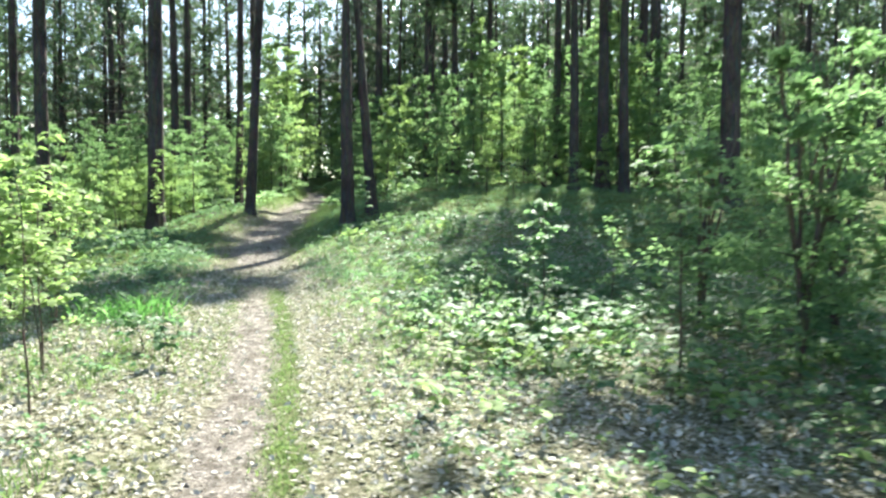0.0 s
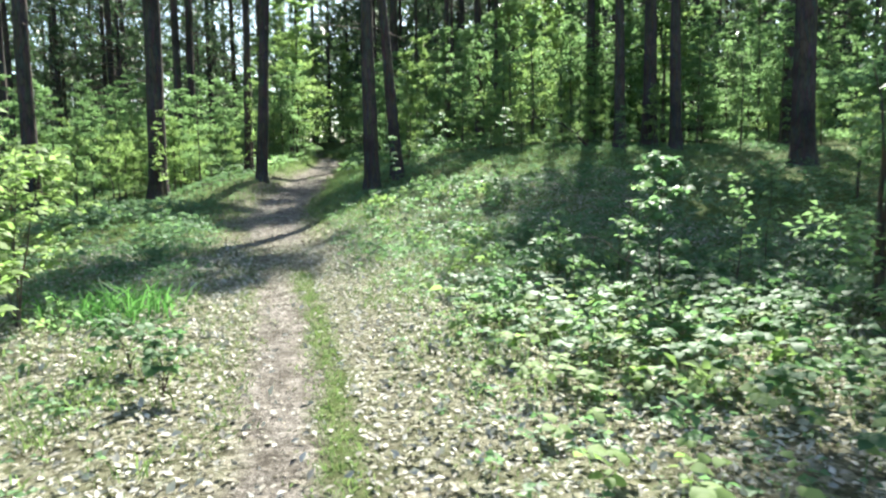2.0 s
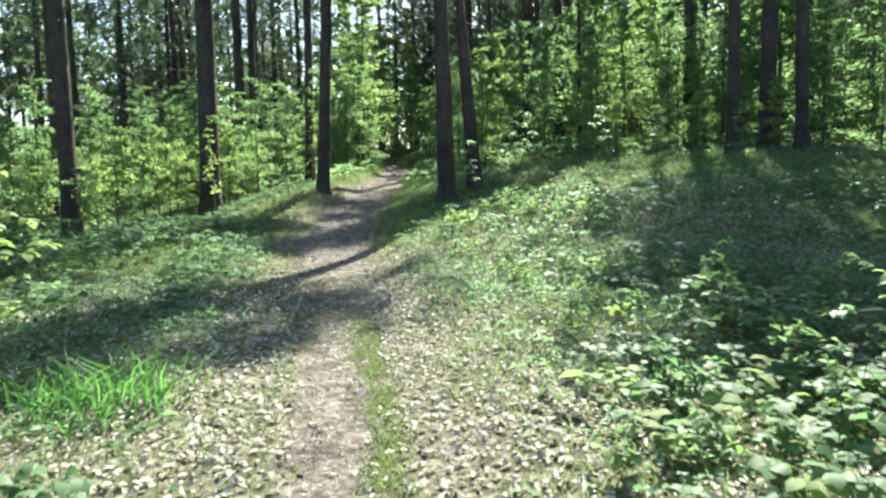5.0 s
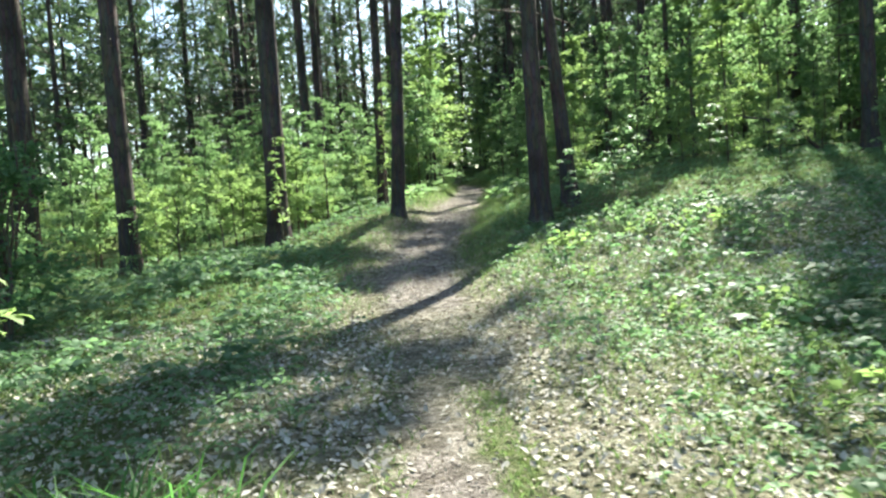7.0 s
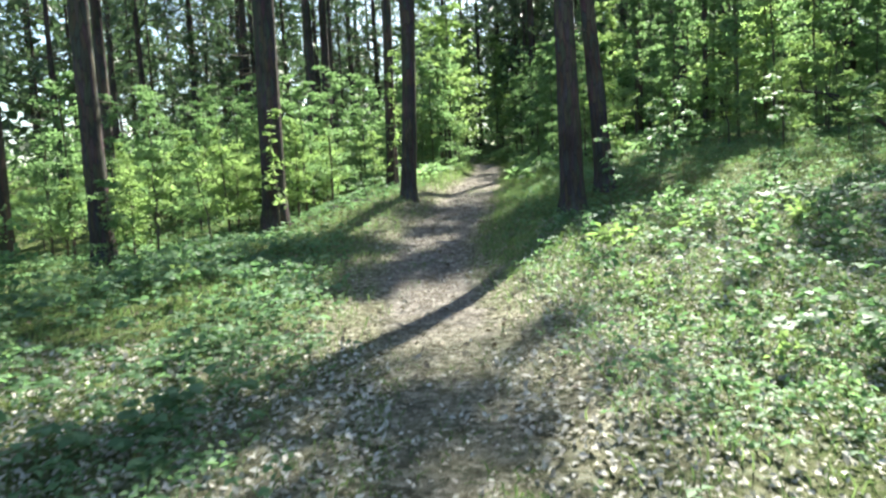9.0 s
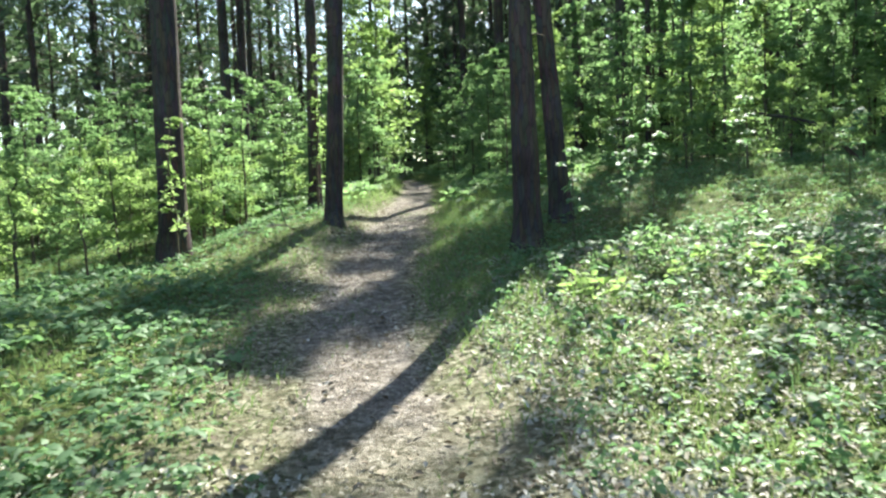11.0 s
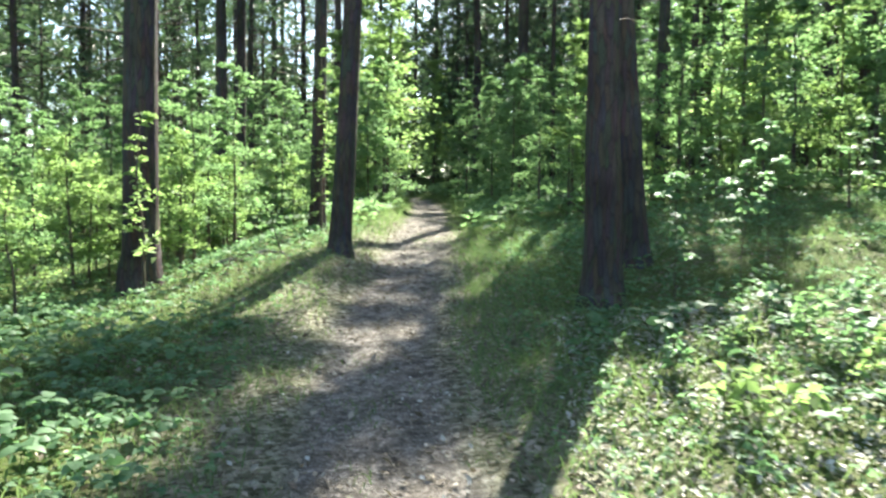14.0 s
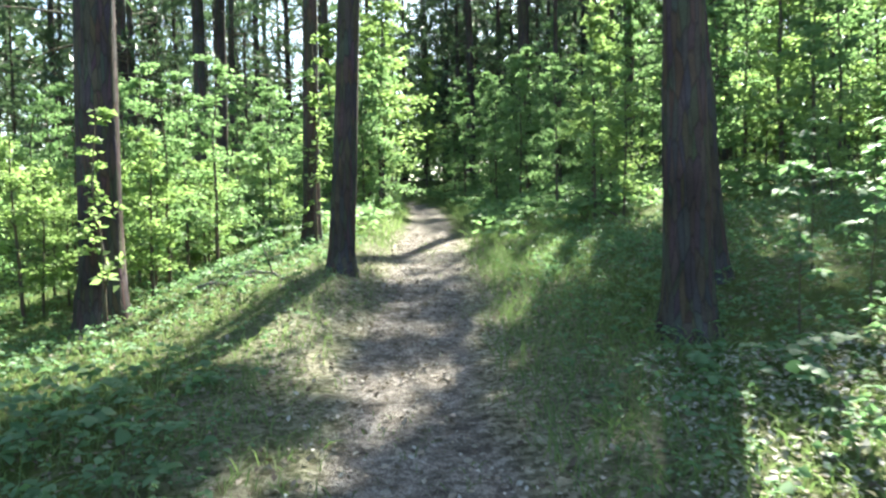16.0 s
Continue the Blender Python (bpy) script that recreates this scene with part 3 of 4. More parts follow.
for x, y, k, s in ((-14.2, 40.5, 0, 0.95), (-17.2, 38.6, 2, 1.05), (-16.2, 46, 0, 1.0), (-19.5, 42, 2, 1.1), (-21.5, 36.5, 0, 1.0), (-23, 33, 2, 1.0)):
    if free(x, y, 1.2):
        taken.append((x, y))
        placed(kinds[k], x, y, s)

# the wood beyond, all round
ang = rng.uniform(0, 2 * np.pi, 22000)
dist = rng.uniform(72, 100, ang.size)
fx, fy = dist * np.sin(ang) - 2, dist * np.cos(ang) + 6
deg = np.degrees((ang + np.pi) % (2 * np.pi) - np.pi)
top = np.where((deg > -30) & (deg < -6), 13.0, np.where((deg > -6) & (deg < 60), 27.0, 19.0)) * (0.85 + 0.35 * np.sin(deg * 0.9) * np.sin(deg * 0.37 + 1))
fz = height(fx, fy) + rng.uniform(0, 1, ang.size) ** 0.9 * top
fv, ff = leaf_mesh(np.stack([fx, fy, fz], 1), rng.normal(size=(ang.size, 3)), rng.uniform(0.8, 2.4, ang.size), 0.7)
ang = rng.uniform(-1.15, 1.05, 15000)
deg = np.degrees(ang)
ang = ang[rng.uniform(size=ang.size) < np.where((deg > -32) & (deg < -5), 0.3, 1.0)]
dist = rng.uniform(52, 72, ang.size)
cx, cy = dist * np.sin(ang) - 2, dist * np.cos(ang) + 6
cz = height(cx, cy) + rng.uniform(5, 21, ang.size)
cv, cf_ = leaf_mesh(np.stack([cx, cy, cz], 1), rng.normal(size=(ang.size, 3)) * [1, 1, 0.5], rng.uniform(0.5, 1.5, ang.size), 0.4)
tagged(new("far_crowns", mesh_from("far_crowns", cv, cf_, M_NEEDLE)), "dark needle crowns of the distant pines", "woods", kind="stuff")
tagged(new("far_woods", mesh_from("far_woods", fv, ff, M_NEEDLE)), "distant wall of green woodland", "woods", kind="stuff")

# ---- understorey ----
LB = "slender young deciduous sapling with fresh light green leaves"
young = [sapling("sapling", -30 - 2 * i, -34, h, sp, n, m, LB, group="undergrowth saplings", leaf=lf) for i, (h, sp, n, m, lf) in enumerate((
    (1.3, 0.5, 700, M_LEAF, 0.06), (2.1, 0.65, 1100, M_LEAF_LIME, 0.064), (3.0, 0.8, 1500, M_LEAF, 0.07),
    (1.7, 0.6, 900, M_LEAF_LIME, 0.062), (4.4, 1.1, 1700, M_LEAF, 0.115), (6.0, 1.4, 2200, M_LEAF, 0.13), (7.5, 1.5, 2600, M_LEAF_LIME, 0.13)))]


def scatter(n, x0, x1, y0, y1, picks, keep, lo=0.8, hi=1.2):
    k = 0
    for _ in range(n * 12):
        x, y = rng.uniform(x0, x1), rng.uniform(y0, y1)
        off = x - float(path_x(y))
        if not keep(x, y, off):
            continue
        placed(young[picks[int(rng.integers(len(picks)))]], x, y, rng.uniform(lo, hi))
        k += 1
        if k >= n:
            return


scatter(84, -17, -5, 15.5, 30, [0, 1, 3, 1, 3, 2], lambda x, y, o: o < -3.3 - 0.12 * max(0, 20 - y) ** 1.3)
scatter(34, -14, -8.2, 21.5, 30, [1, 3, 2, 1], lambda x, y, o: o < -2.6)
scatter(44, -24, -7, 26, 44, [1, 2, 3, 2, 4], lambda x, y, o: o < -1.6)
scatter(24, -9, -3, 30, 46, [1, 2, 4], lambda x, y, o: 1.1 < abs(o) < 3.2)
scatter(56, -3, 16, 24, 42, [2, 4, 4, 5], lambda x, y, o: o > 2.4 and y > 27 - 0.2 * x and not (-3 < x < 3.2 and y < 33.5))
scatter(16, -0.5, 12, 25, 33, [1, 3, 6], lambda x, y, o: free(x, y, 0.7))
scatter(20, 5, 13, 8, 24, [1, 2, 4], lambda x, y, o: x > 5 + max(0, y - 12) * 0.35)
scatter(8, -12, -7.5, 7, 14, [0, 3, 1], lambda x, y, o: o < -4.5)

# the farther undergrowth, too thick to tell apart
ux, uy = np.concatenate([rng.uniform(-48, 34, 420), rng.uniform(-4, 36, 240)]), np.concatenate([rng.uniform(40, 72, 420), rng.uniform(38, 62, 240)])
keep = (np.abs(ux - path_x(uy)) > 1.6) | (uy > 52)
ux, uy = ux[keep], uy[keep]
tallness = rng.uniform(2.0, 7.0, ux.size) * np.where(ux < path_x(uy) - 4, 0.5, 1.0)
per = 105
q = rng.uniform(0, 1, (ux.size, per))
wide = (0.35 + 1.1 * np.sin(np.pi * (0.12 + 0.85 * q))) * (tallness[:, None] / 5 + 0.25)
th = rng.uniform(0, 6.28, q.shape)
rad = wide * np.sqrt(rng.uniform(0.05, 1, q.shape))
up = np.stack([ux[:, None] + rad * np.cos(th), uy[:, None] + rad * np.sin(th), height(ux, uy)[:, None] + q * tallness[:, None] + 0.1], -1).reshape(-1, 3)
uv, uf = leaf_mesh(up, rng.normal(size=up.shape) * [1, 1, 0.5], rng.uniform(0.2, 0.42, len(up)), 0.65)
tagged(new("undergrowth", mesh_from("undergrowth", uv, uf, M_LEAF)), "thick light green undergrowth deep in the wood", "undergrowth", kind="stuff")
for x, y, k, s in ((-7.3, 33, 6, 1.1), (-8.2, 36, 6, 1.2), (-9.0, 34.2, 6, 0.9), (-8.9, 45, 6, 1.2), (-9.3, 41, 6, 1.0), (-8.4, 30.5, 4, 0.9), (-4.2, 33, 4, 0.8), (-1.3, 34, 4, 1.0), (0.0, 35, 5, 0.9),
                   (1.6, 34.5, 5, 1.0), (3.6, 27.2, 2, 1.1), (-2.4, 34.0, 4, 0.9), (-3.6, 31, 4, 0.8), (3.6, 29, 5, 1.0), (-8.6, 22.6, 1, 0.9), (-9.0, 24.5, 2, 1.0),
                   (-0.6, 37, 5, 1.0), (-3.6, 35, 4, 1.0), (5.0, 27.5, 5, 0.9), (6.8, 26.5, 4, 1.0), (1.2, 38, 5, 1.1), (3.4, 29.4, 4, 0.9), (4.4, 27.4, 4, 0.8), (2.9, 32, 5, 0.9), (-2.5, 25.6, 2, 0.9), (-3.0, 27.3, 2, 1.0), (-2.0, 28.6, 4, 0.8), (1.2, 22.6, 1, 0.9), (2.2, 23.4, 1, 1.0), (3.0, 22.4, 3, 1.0),
                   (0.4, 23.6, 3, 0.9), (4.8, 22.3, 1, 1.0), (5.8, 23.5, 2, 0.9), (2.6, 25, 2, 0.8), (3.8, 25.6, 2, 0.9), (1.9, 21.2, 3, 0.8), (3.6, 20.6, 0, 1.0), (-7.9, 50, 6, 1.0), (-10, 52, 6, 1.1), (-6, 53, 5, 1.1), (-11.5, 55, 5, 1.2), (-8.5, 57, 6, 1.2), (-5.2, 49, 4, 1.1)):
    placed(young[k], x, y, s)

# the leafy wall on the far side of the clearing
for x, y, k, s in ((-0.4, 26.2, 4, 0.85), (0.9, 25.4, 4, 0.9), (2.0, 27.0, 5, 0.85), (3.1, 26.0, 4, 1.0), (5.4, 25.4, 4, 0.95), (4.6, 29.8, 5, 1.0), (6.6, 24.2, 4, 0.9), (7.4, 26.2, 5, 0.95), (8.8, 23.6, 4, 1.0),
                   (9.6, 27.2, 5, 1.0), (0.2, 29.0, 5, 0.8), (-1.0, 31.0, 5, 0.85), (1.6, 31.0, 5, 1.0), (7.2, 22.4, 2, 1.0), (6.0, 30.6, 5, 1.1), (8.2, 32.5, 6, 1.0), (3.2, 33.6, 6, 1.0), (3.0, 27.2, 6, 0.75), (2.1, 28.4, 6, 0.8), (-2.3, 27.6, 6, 0.6), (-1.7, 29.4, 6, 0.7), (-2.1, 25.2, 1, 1.2)):
    placed(young[k], x, y, s)

# ---- single bushes near the start ----
whorled("rowan_sapling", 1.75, 5.6, 2.5, 0.6, 1, 46, M_LEAF, "rowan sapling with fresh green leaflets beside the clearing", "sapling", leaf=0.085, bare_to=0.22, stem_r=0.013)
whorled("rowan_sapling", 1.08, 8.4, 1.5, 0.42, 1, 24, M_HERB, "small rowan sapling with layers of pale drooping leaves", "sapling", leaf=0.1, bare_to=0.3, stem_r=0.011)
for x, y, h, sp, n in ((2.95, 6.1, 3.0, 1.05, 2400), (3.8, 5.4, 3.3, 1.2, 2800), (4.0, 7.6, 3.4, 1.2, 2600), (3.35, 4.2, 1.9, 0.8, 1700), (4.6, 9.2, 3.0, 1.2, 2000), (2.75, 8.0, 2.5, 0.9, 1300)):
    sapling("leafy_bush", x, y, h, sp, n, M_LEAF, "dense leafy bush with fresh green leaves in half shade", "bush", "bushes in the shade", leaf=0.085, stems=6, bare_to=0.05)
for x, y, h, sp, st, n, lab in ((-4.35, 7.95, 1.7, 0.75, 4, 84, "sunlit bush with whorls of rounded yellow-green leaves"), (-5.15, 8.5, 2.1, 0.8, 4, 84, "taller sunlit bush with whorls of rounded leaves"),
                                (-3.35, 5.9, 2.1, 0.55, 2, 44, "young bush with whorls of bright leaves on thin stems")):
    whorled("leafy_bush", x, y, h, sp, st, n, M_LEAF_LIME, lab, "bush", "bushes beside the path", leaf=0.085)
# bushes in shade, with that shade put into their leaf colour
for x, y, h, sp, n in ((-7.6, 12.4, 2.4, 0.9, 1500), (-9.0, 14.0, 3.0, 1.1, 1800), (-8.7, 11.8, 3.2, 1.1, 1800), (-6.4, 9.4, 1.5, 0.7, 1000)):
    sapling("leafy_bush", x, y, h, sp, n, M_LEAF_SHADED, "dense leafy bush with shade painted into its dark green leaves", "bush", "bushes in the shade", leaf=0.095, stems=6, bare_to=0.05)
whorled("sapling", -2.95, 5.0, 1.75, 0.45, 1, 22, M_LEAF_LIME, "thin sapling with bright yellow-green leaves", "sapling", leaf=0.085, bare_to=0.35)
whorled("woodland_herb", -2.5, 6.35, 0.42, 0.25, 3, 9, M_HERB, "low herb with broad pale leaves at the path's edge", "plant", leaf=0.085, per=5, bare_to=0.5, stem_r=0.005)
whorled("woodland_herb", -2.9, 6.8, 0.34, 0.25, 3, 9, M_HERB, "low herb with broad pale leaves at the path's edge", "plant", leaf=0.08, per=5, bare_to=0.5, stem_r=0.005)
for x, y, h in ((-2.05, 18.3, 1.5), (-1.35, 18.85, 1.5), (-0.95, 19.3, 1.7), (-1.3, 20.0, 1.6), (0.6, 21.0, 1.7), (1.6, 19.6, 1.4)):
    whorled("rowan_sapling", x, y, h, 0.4, 1, 9, M_HERB, "slender rowan sapling with pale leaves on thin stem", "sapling", "slender rowans", leaf=0.095, per=6, bare_to=0.4, stem_r=0.007)
for x, y, h in ((1.0, 9.6, 0.8), (2.0, 9.0, 1.2), (0.5, 10.6, 0.7), (2.9, 10.5, 1.3)):
    sapling("seedling", x, y, h, 0.32, 110, M_LEAF, "small seedling with a few fresh leaves", group="clearing seedlings", leaf=0.075, bare_to=0.3, stem_r=0.008)
small = [sapling("woodland_herb", -30 - i, -38, h, sp, n, m, "broad-leaved woodland herb with fresh green leaves", "plant", "herbs in the clearing", leaf=lf, bare_to=0.45, flat=0.25, stem_r=0.005)
         for i, (h, sp, n, m, lf) in enumerate(((0.42, 0.2, 34, M_HERB, 0.1), (0.55, 0.24, 46, M_LEAF, 0.09), (0.34, 0.22, 30, M_LEAF_LIME, 0.11)))]
for _ in range(90):
    y = rng.uniform(5.2, 17.5)
    x = float(path_x(y)) + rng.uniform(1.5, 4.6) * (1 if rng.uniform() < 0.72 else -1.15)
    placed(small[int(rng.integers(3))], x, y, rng.uniform(0.5, 0.9))
for _ in range(22):
    placed(small[int(rng.integers(3))], rng.uniform(-2.2, 0.2), rng.uniform(15.2, 18.3), rng.uniform(0.6, 1.0))
# leaves that grow against the thick trunk
sapling("sapling", -8.1, 20.5, 2.6, 0.42, 260, M_LEAF_LIME, "sapling growing up against a pine trunk", leaf=0.1, bare_to=0.2)
sapling("sapling", -6.8, 24.05, 3.4, 0.4, 300, M_LEAF_LIME, "sapling growing up against a pine trunk", leaf=0.1, bare_to=0.1)


# ---- fallen wood ----
def branch(pts, r, label, material=M_DEAD):
    base = tagged(new("dead_branch"), label, "branch")
    p = np.asarray(pts, float)
    t = np.linspace(0, 1, len(p))
    s = np.linspace(0, 1, 9)
    q = np.stack([np.interp(s, t, p[:, i]) for i in range(3)], 1) + rng.normal(scale=0.02, size=(9, 3))
    stick = part("stick", mesh_from("stick", *tube(q, r * np.linspace(1, 0.35, 9), 6), material, True), base)
    for k in (3, 4, 6, 7):
        d = rng.normal(size=3) * 0.5 + [0, 0, 0.25]
        u = np.linspace(0, 1, 3)[:, None]
        part("twig", mesh_from("twig", *tube(q[k] + d * u * 0.6, [r * 0.4, r * 0.3, r * 0.15], 4), material, True), stick)
    return base


zb = ground_h(3.16, 22.8)
branch([(3.2, 22.8, zb - 0.06), (2.8, 22.9, zb + 0.45), (2.3, 23.0, zb + 0.8), (1.3, 23.1, zb + 1.05)], 0.052, "dark dead branch leaning up out of the herbs", M_PINE)
branch([(-7.4, 21.2, ground_h(-7.4, 21.2) + 0.04), (-6.9, 21.5, ground_h(-6.9, 21.5) + 0.08), (-6.4, 21.5, ground_h(-6.4, 21.5) + 0.05)], 0.03, "thin fallen branch lying in the grass")
branch([(1.0, 8.0, ground_h(1.0, 8.0) - 0.02), (0.8, 7.9, 0.62), (0.45, 7.7, 0.88), (0.13, 7.57, 0.97)], 0.008, "pale arching twig over the herbs")
whorled("seedling", 0.2, 7.6, 0.95, 0.1, 1, 2, M_HERB, "thin seedling with a few pale round leaves", "sapling", "clearing seedlings", leaf=0.08, per=3, bare_to=0.8, stem_r=0.005)
whorled("seedling", 0.72, 8.05, 1.2, 0.3, 1, 6, M_LEAF, "thin seedling with a few pale round leaves", "sapling", "clearing seedlings", leaf=0.075, per=4, bare_to=0.6, stem_r=0.006)
branch([(-2.2, 24.6, ground_h(-2.2, 24.6) - 0.05), (-2.55, 25.6, ground_h(-2.55, 25.6) + 0.4), (-2.9, 26.64, 2.2)], 0.014, "thin dead branch leaning beside a pine", M_PINE)


# ---- ground cover ----
def near_points(n, x0, x1, y0, y1, weight):
    """Random places on the ground, kept by a weight from 0 to 1."""
    x, y = rng.uniform(x0, x1, n), rng.uniform(y0, y1, n)
    k = rng.uniform(size=n) < weight(x, y, x - path_x(y))
    return x[k], y[k]


def herbs(name, n, box, weight, material, label, hgt, leaf, per):
    x, y = near_points(n, *box, weight)
    z = height(x, y)
    k = len(x)
    h = rng.uniform(0.5, 1.2, k) * hgt
    tops = np.stack([x, y, z + h], 1) + rng.normal(scale=0.03, size=(k, 3)) * [1, 1, 0]
    feet = np.stack([x, y, z - 0.01], 1)
    sv, sf = blade_mesh(feet, tops - feet, h * 1.02, np.full(k, 0.005), 0.0)
    c = np.repeat(tops, per, 0)
    ang = np.tile(np.arange(per) * 2 * np.pi / per, k) + np.repeat(rng.uniform(0, 6.28, k), per) + rng.normal(scale=0.2, size=k * per)
    w = np.stack([np.cos(ang), np.sin(ang), rng.uniform(-0.15, 0.35, k * per)], 1)
    size = np.repeat(rng.uniform(0.6, 1.3, k), per) * leaf * rng.uniform(0.8, 1.2, k * per)
    lv, lf = (oval_mesh if leaf > 0.08 and hgt < 0.29 else leaf_mesh)(c + rng.normal(scale=0.012, size=(k * per, 3)), w, size, 0.7, 0.1, 0.2)
    v, f = join([(sv, sf), (lv, lf)])
    return tagged(new(name, mesh_from(name, v, f, material)), label, "ground cover", kind="stuff")


def patch(x, y, a=1.0):
    return np.clip(0.5 + 1.1 * lumps(x * 0.45 * a + 3, y * 0.45 * a), 0.05, 1)


herbs("herb_carpet", 56000, (-11, 7, 1.8, 13), lambda x, y, o: np.where(o > 0, smooth(o, 0.4, 1.3), smooth(-o, 0.6, 1.6)) * (0.26 + 0.74 * smooth(y, 7.5, 11.5)) * patch(x, y) * 0.6,
      M_HERB, "carpet of low green woodland herbs", 0.1, 0.05, 4)
herbs("herb_carpet", 36000, (-13, 9, 12.5, 25), lambda x, y, o: np.where(o > 0, smooth(o, 0.8, 1.4), smooth(-o, 0.8, 1.6)) * (0.15 + 0.85 * patch(x, y)) * 0.6,
      M_HERB, "carpet of low green woodland herbs", 0.12, 0.055, 4)
herbs("herb_carpet", 13000, (-22, 16, 25, 46), lambda x, y, o: smooth(np.abs(o), 0.7, 1.4) * 0.9,
      M_LEAF, "undergrowth of light green herbs", 0.3, 0.17, 4)
herbs("tall_herbs", 3200, (-1.6, 6.5, 3.2, 17), lambda x, y, o: smooth(o, 1.5, 2.6) * smooth(y + 1.5 * x, 6.0, 8.5) * patch(x + 5, y, 0.8) ** 1.3,
      M_HERB, "taller herbs with broad pale green leaves", 0.28, 0.095, 6)
herbs("tall_herbs", 1500, (-12, -3.5, 7, 19), lambda x, y, o: smooth(-o, 1.4, 2.4) * patch(x + 9, y, 0.8) ** 1.5,
      M_HERB, "taller herbs with broad pale green leaves", 0.24, 0.088, 6)
herbs("tall_herbs", 900, (-2.9, 2.5, 14.6, 18.5), lambda x, y, o: smooth(o, 1.0, 1.6) * (0.25 + 0.75 * smooth(y + 0.25 * x, 16.0, 17.6)) * patch(x + 3, y + 2, 1.3),
      M_HERB, "taller herbs with broad pale green leaves", 0.18, 0.092, 6)
herbs("tall_herbs", 1500, (-8.5, -4.2, 10.4, 18.5), lambda x, y, o: smooth(-o, 0.9, 1.6) * patch(x + 7, y + 5, 1.2),
      M_HERB, "taller herbs with broad pale green leaves", 0.17, 0.085, 6)
herbs("broad_leaved_herbs", 1100, (-0.9, 4.2, 4.9, 9.6), lambda x, y, o: smooth(o, 1.0, 1.9) * smooth(y + 0.9 * x, 6.2, 7.6) * (0.35 + 0.65 * patch(x + 4, y + 1, 1.4)),
      M_HERB, "bank of broad-leaved herbs with pale green leaves", 0.2, 0.088, 6)
herbs("maple_seedlings", 1300, (-1, 5, 2.4, 9), lambda x, y, o: smooth(o, 0.8, 1.6) * patch(x + 2, y + 7, 1.2),
      M_LEAF_LIME, "scattered yellow-green seedlings", 0.16, 0.095, 4)


def grass(name, n, box, weight, label, length=0.16, width=0.006, material=M_GRASS):
    x, y = near_points(n, *box, weight)
    k = len(x)
    p = np.stack([x, y, height(x, y) - 0.005], 1)
    w = rng.normal(scale=0.4, size=(k, 3)) + [0, 0, 1.0]
    v, f = blade_mesh(p, w, rng.uniform(0.5, 1.3, k) * length, rng.uniform(0.7, 1.3, k) * width)
    return tagged(new(name, mesh_from(name, v, f, material)), label, "grass", kind="stuff")


grass("path_grass", 40000, (-4, 1.5, 1.5, 11), lambda x, y, o: (1 - smooth(np.abs(o - 0.16 + 0.06 * lumps(x * 2, y * 2)), 0.05, 0.16)) * 0.6 + 0.14 * smooth(np.abs(o), 0.35, 0.8),
      "short green grass strip along the middle of the path", 0.055, 0.008)
grass("grass", 135000, (-13, 6, 6, 27), lambda x, y, o: smooth(np.abs(o) + 0.25 * lumps(x * 1.7, y * 1.7), 0.5, 1.2) * (0.2 + 0.8 * patch(x + 1, y + 4, 0.7)) * 0.9,
      "soft woodland grass beside the path", 0.13, 0.009)
grass("grass", 2800, (-5.8, -3.2, 7.8, 10.2), lambda x, y, o: np.exp(-((x + 3.75) ** 2 / 0.3 + (y - 8.5) ** 2 / 0.12)),
      "bright green tuft of long grass", 0.33, 0.016, M_LUSH)
grass("grass", 22000, (-9.5, 0, 25, 45), lambda x, y, o: smooth(np.abs(o), 0.55, 0.9) * (1 - smooth(np.abs(o), 1.8, 3.0)),
      "soft woodland grass beside the path", 0.26, 0.014)
grass("grass", 16000, (-5.2, -1.8, 14.5, 25), lambda x, y, o: smooth(o, 0.5, 0.85) * (1 - smooth(o, 1.7, 2.6)) * (0.35 + 0.55 * smooth(y, 16.2, 17.0)),
      "dark soft grass in the shade beside the path", 0.16, 0.01)


grass("grass", 6000, (-5.0, -2.1, 3.2, 7.2), lambda x, y, o: np.clip(2.2 * lumps(x * 1.6 + 2, y * 1.6) - 0.15, 0, 1),
      "yellow-green tufts of grass among dry leaves", 0.15, 0.009)


def litter(name, n, box, weight, label, size, material=M_LITTER):
    x, y = near_points(n, *box, weight)
    k = len(x)
    p = np.stack([x, y, height(x, y) + rng.uniform(0.004, 0.02, k)], 1)
    a = rng.uniform(0, 6.28, k)
    w = np.stack([np.cos(a), np.sin(a), rng.normal(scale=0.4, size=k)], 1)
    v, f = leaf_mesh(p, w, rng.uniform(0.6, 1.25, k) ** 2 * size, 0.6, 0.2, -0.15)
    return tagged(new(name, mesh_from(name, v, f, material)), label, "leaf litter", kind="stuff")


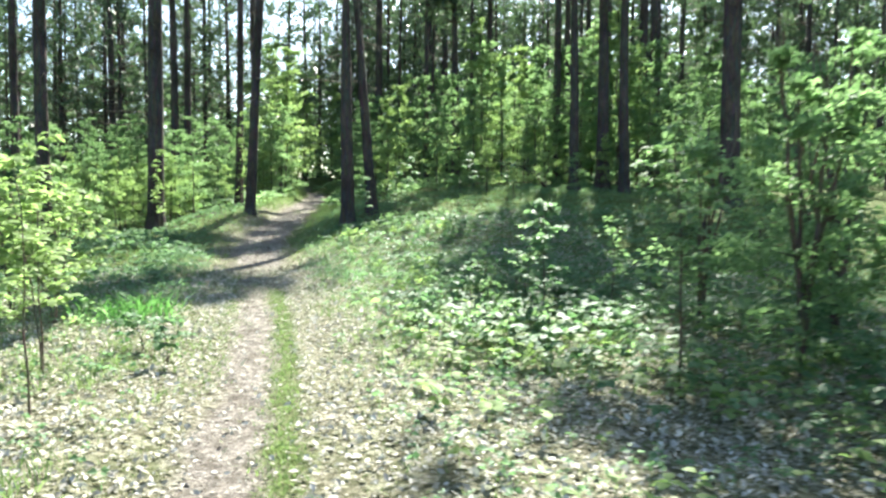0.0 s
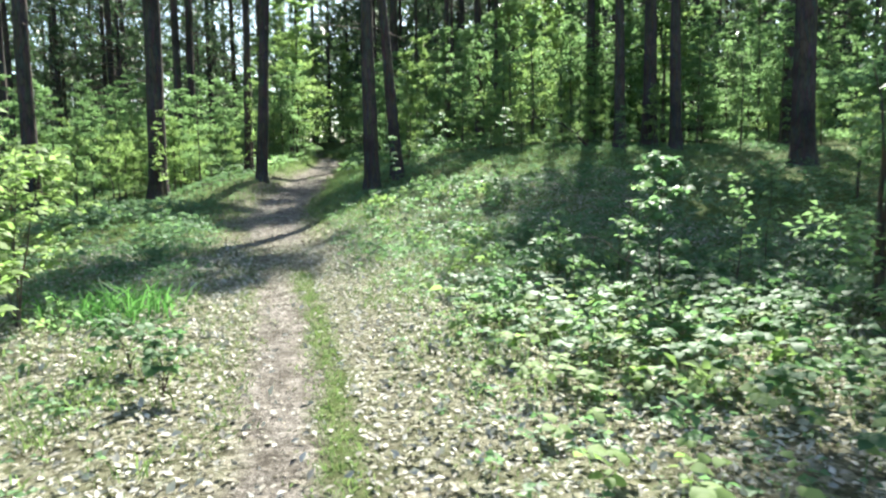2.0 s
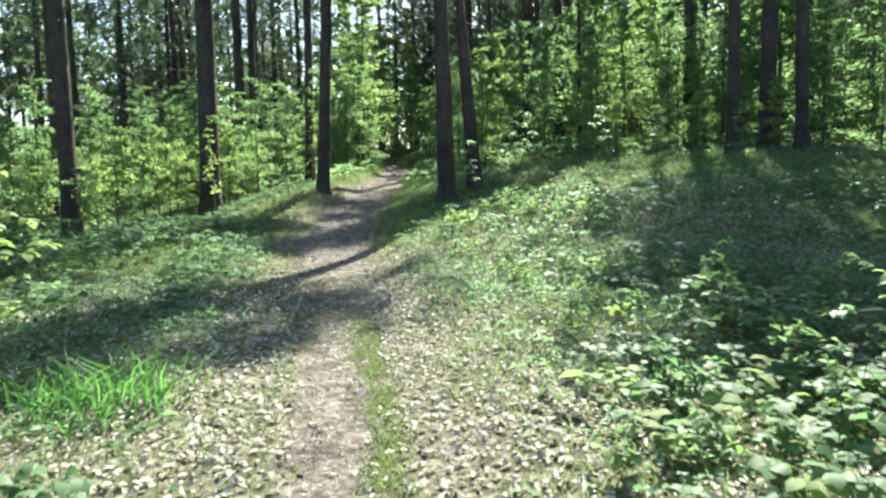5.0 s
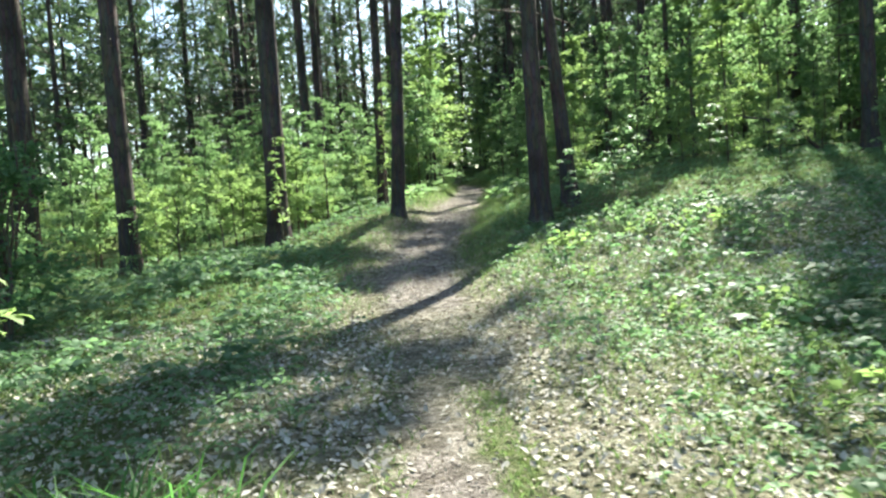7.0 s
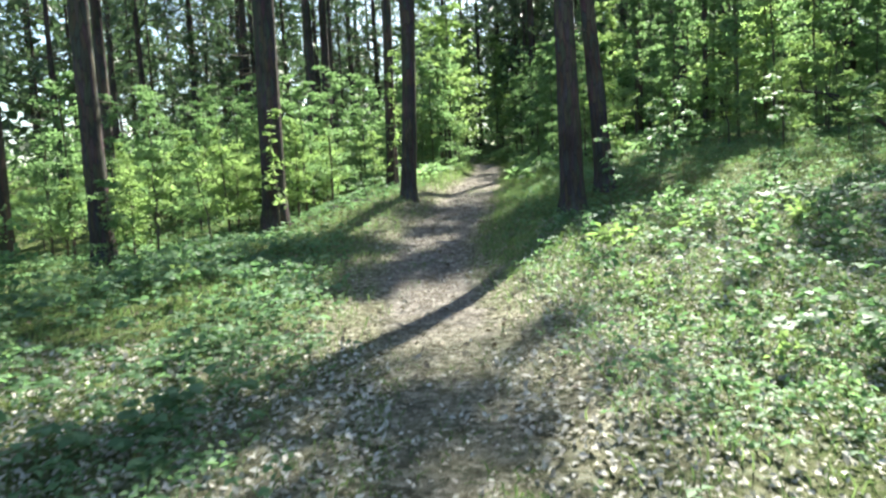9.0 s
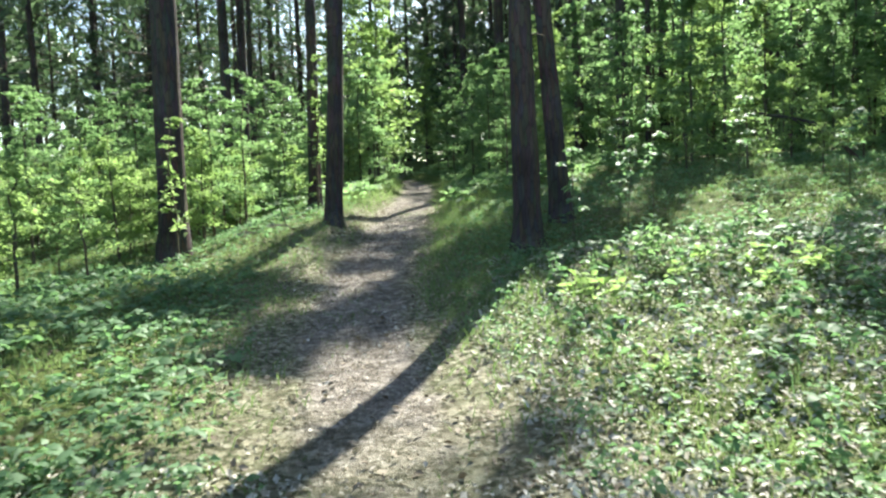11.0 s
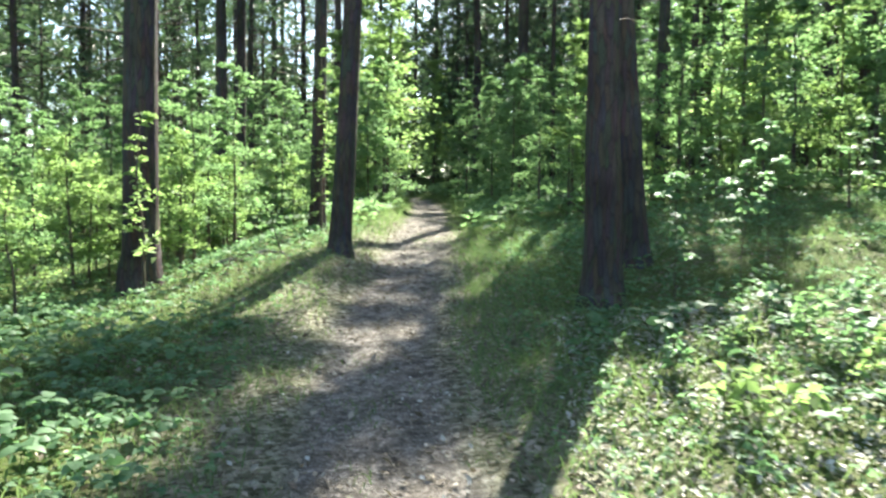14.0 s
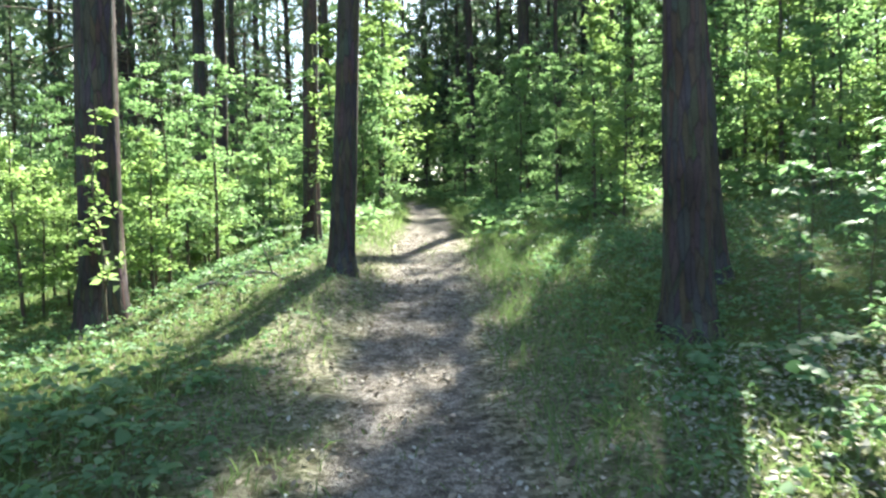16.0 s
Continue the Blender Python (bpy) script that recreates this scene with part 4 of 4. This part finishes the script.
litter("leaf_litter", 150000, (-9, 6.5, -2.5, 13), lambda x, y, o: smooth(y, -2.5, 1.0) * (0.3 + 0.7 * smooth(np.abs(o + 0.18), 0.16, 0.34)) * ((1 - 0.75 * (1 - smooth(np.abs(o - 0.16), 0.06, 0.14))) * 0.5 + 0.45 * smooth(np.abs(o + 0.18), 0.08, 0.4) * smooth(np.abs(o - 0.16), 0.04, 0.14) * (1 - 0.6 * smooth(np.abs(o), 2.5, 5))),
       "pale dry fallen leaves scattered over the ground", 0.044)
litter("leaf_litter", 48000, (-9, 3, 12, 28), lambda x, y, o: 0.3 + 0.3 * smooth(np.abs(o), 0.3, 0.7) * (1 - smooth(np.abs(o), 1.2, 3.5)),
       "brown fallen leaves along the shaded path", 0.046, M_LITTER_BROWN)
litter("path_litter", 42000, (-6.6, 0.4, 1.5, 30), lambda x, y, o: (1 - smooth(np.abs(o), 0.5, 0.9)) * 0.9,
       "small brown scraps of leaf and bark trodden into the path", 0.022, M_LITTER_BROWN)
grass("path_grass", 26000, (-7, 0.5, 8.5, 28), lambda x, y, o: (1 - smooth(np.abs(o), 0.6, 1.3)) * np.clip(1.5 * lumps(x * 1.3 + 1, y * 0.8) - 0.1 + 0.4 * smooth(np.abs(o), 0.3, 0.8) + 0.25 * (1 - smooth(y, 12, 15)), 0, 1),
      "thin grass growing into the trodden path", 0.07, 0.007)


def verge(n, off, wide, y0, y1, length):
    """A line of short grass that follows the path."""
    y = rng.uniform(y0, y1, n)
    x = path_x(y) + off + rng.normal(scale=wide, size=n) + 0.05 * lumps(y * 0.9, y * 0.7)
    k = rng.uniform(size=n) < 0.45 + 0.55 * np.clip(0.5 + lumps(x * 1.5, y * 1.5), 0, 1)
    x, y = x[k], y[k]
    p = np.stack([x, y, height(x, y) - 0.004], 1)
    v, f = blade_mesh(p, rng.normal(scale=0.5, size=p.shape) + [0, 0, 1.0], rng.uniform(0.5, 1.3, len(x)) * length, rng.uniform(0.005, 0.011, len(x)))
    return tagged(new("path_grass", mesh_from("path_grass", v, f, M_GRASS)), "narrow strip of yellow-green grass between the wheel ruts", "grass", kind="stuff")


verge(3400, 0.16, 0.085, 1.2, 10.8, 0.05)
verge(1600, -0.5, 0.09, 5.5, 12.5, 0.05)
litter("leaf_litter", 30000, (-3.1, 3, 12.6, 18.6), lambda x, y, o: smooth(o, 0.7, 1.1) * 0.8,
       "pale dry fallen leaves scattered over the ground", 0.046)
litter("leaf_litter", 9000, (-6, -2.5, 11, 26), lambda x, y, o: (1 - smooth(np.abs(o), 0.6, 1.0)) * np.clip(0.3 + 0.9 * lumps(x * 1.4, y * 1.4), 0.06, 0.9),
       "pale dry leaves trodden into the shaded path", 0.036)
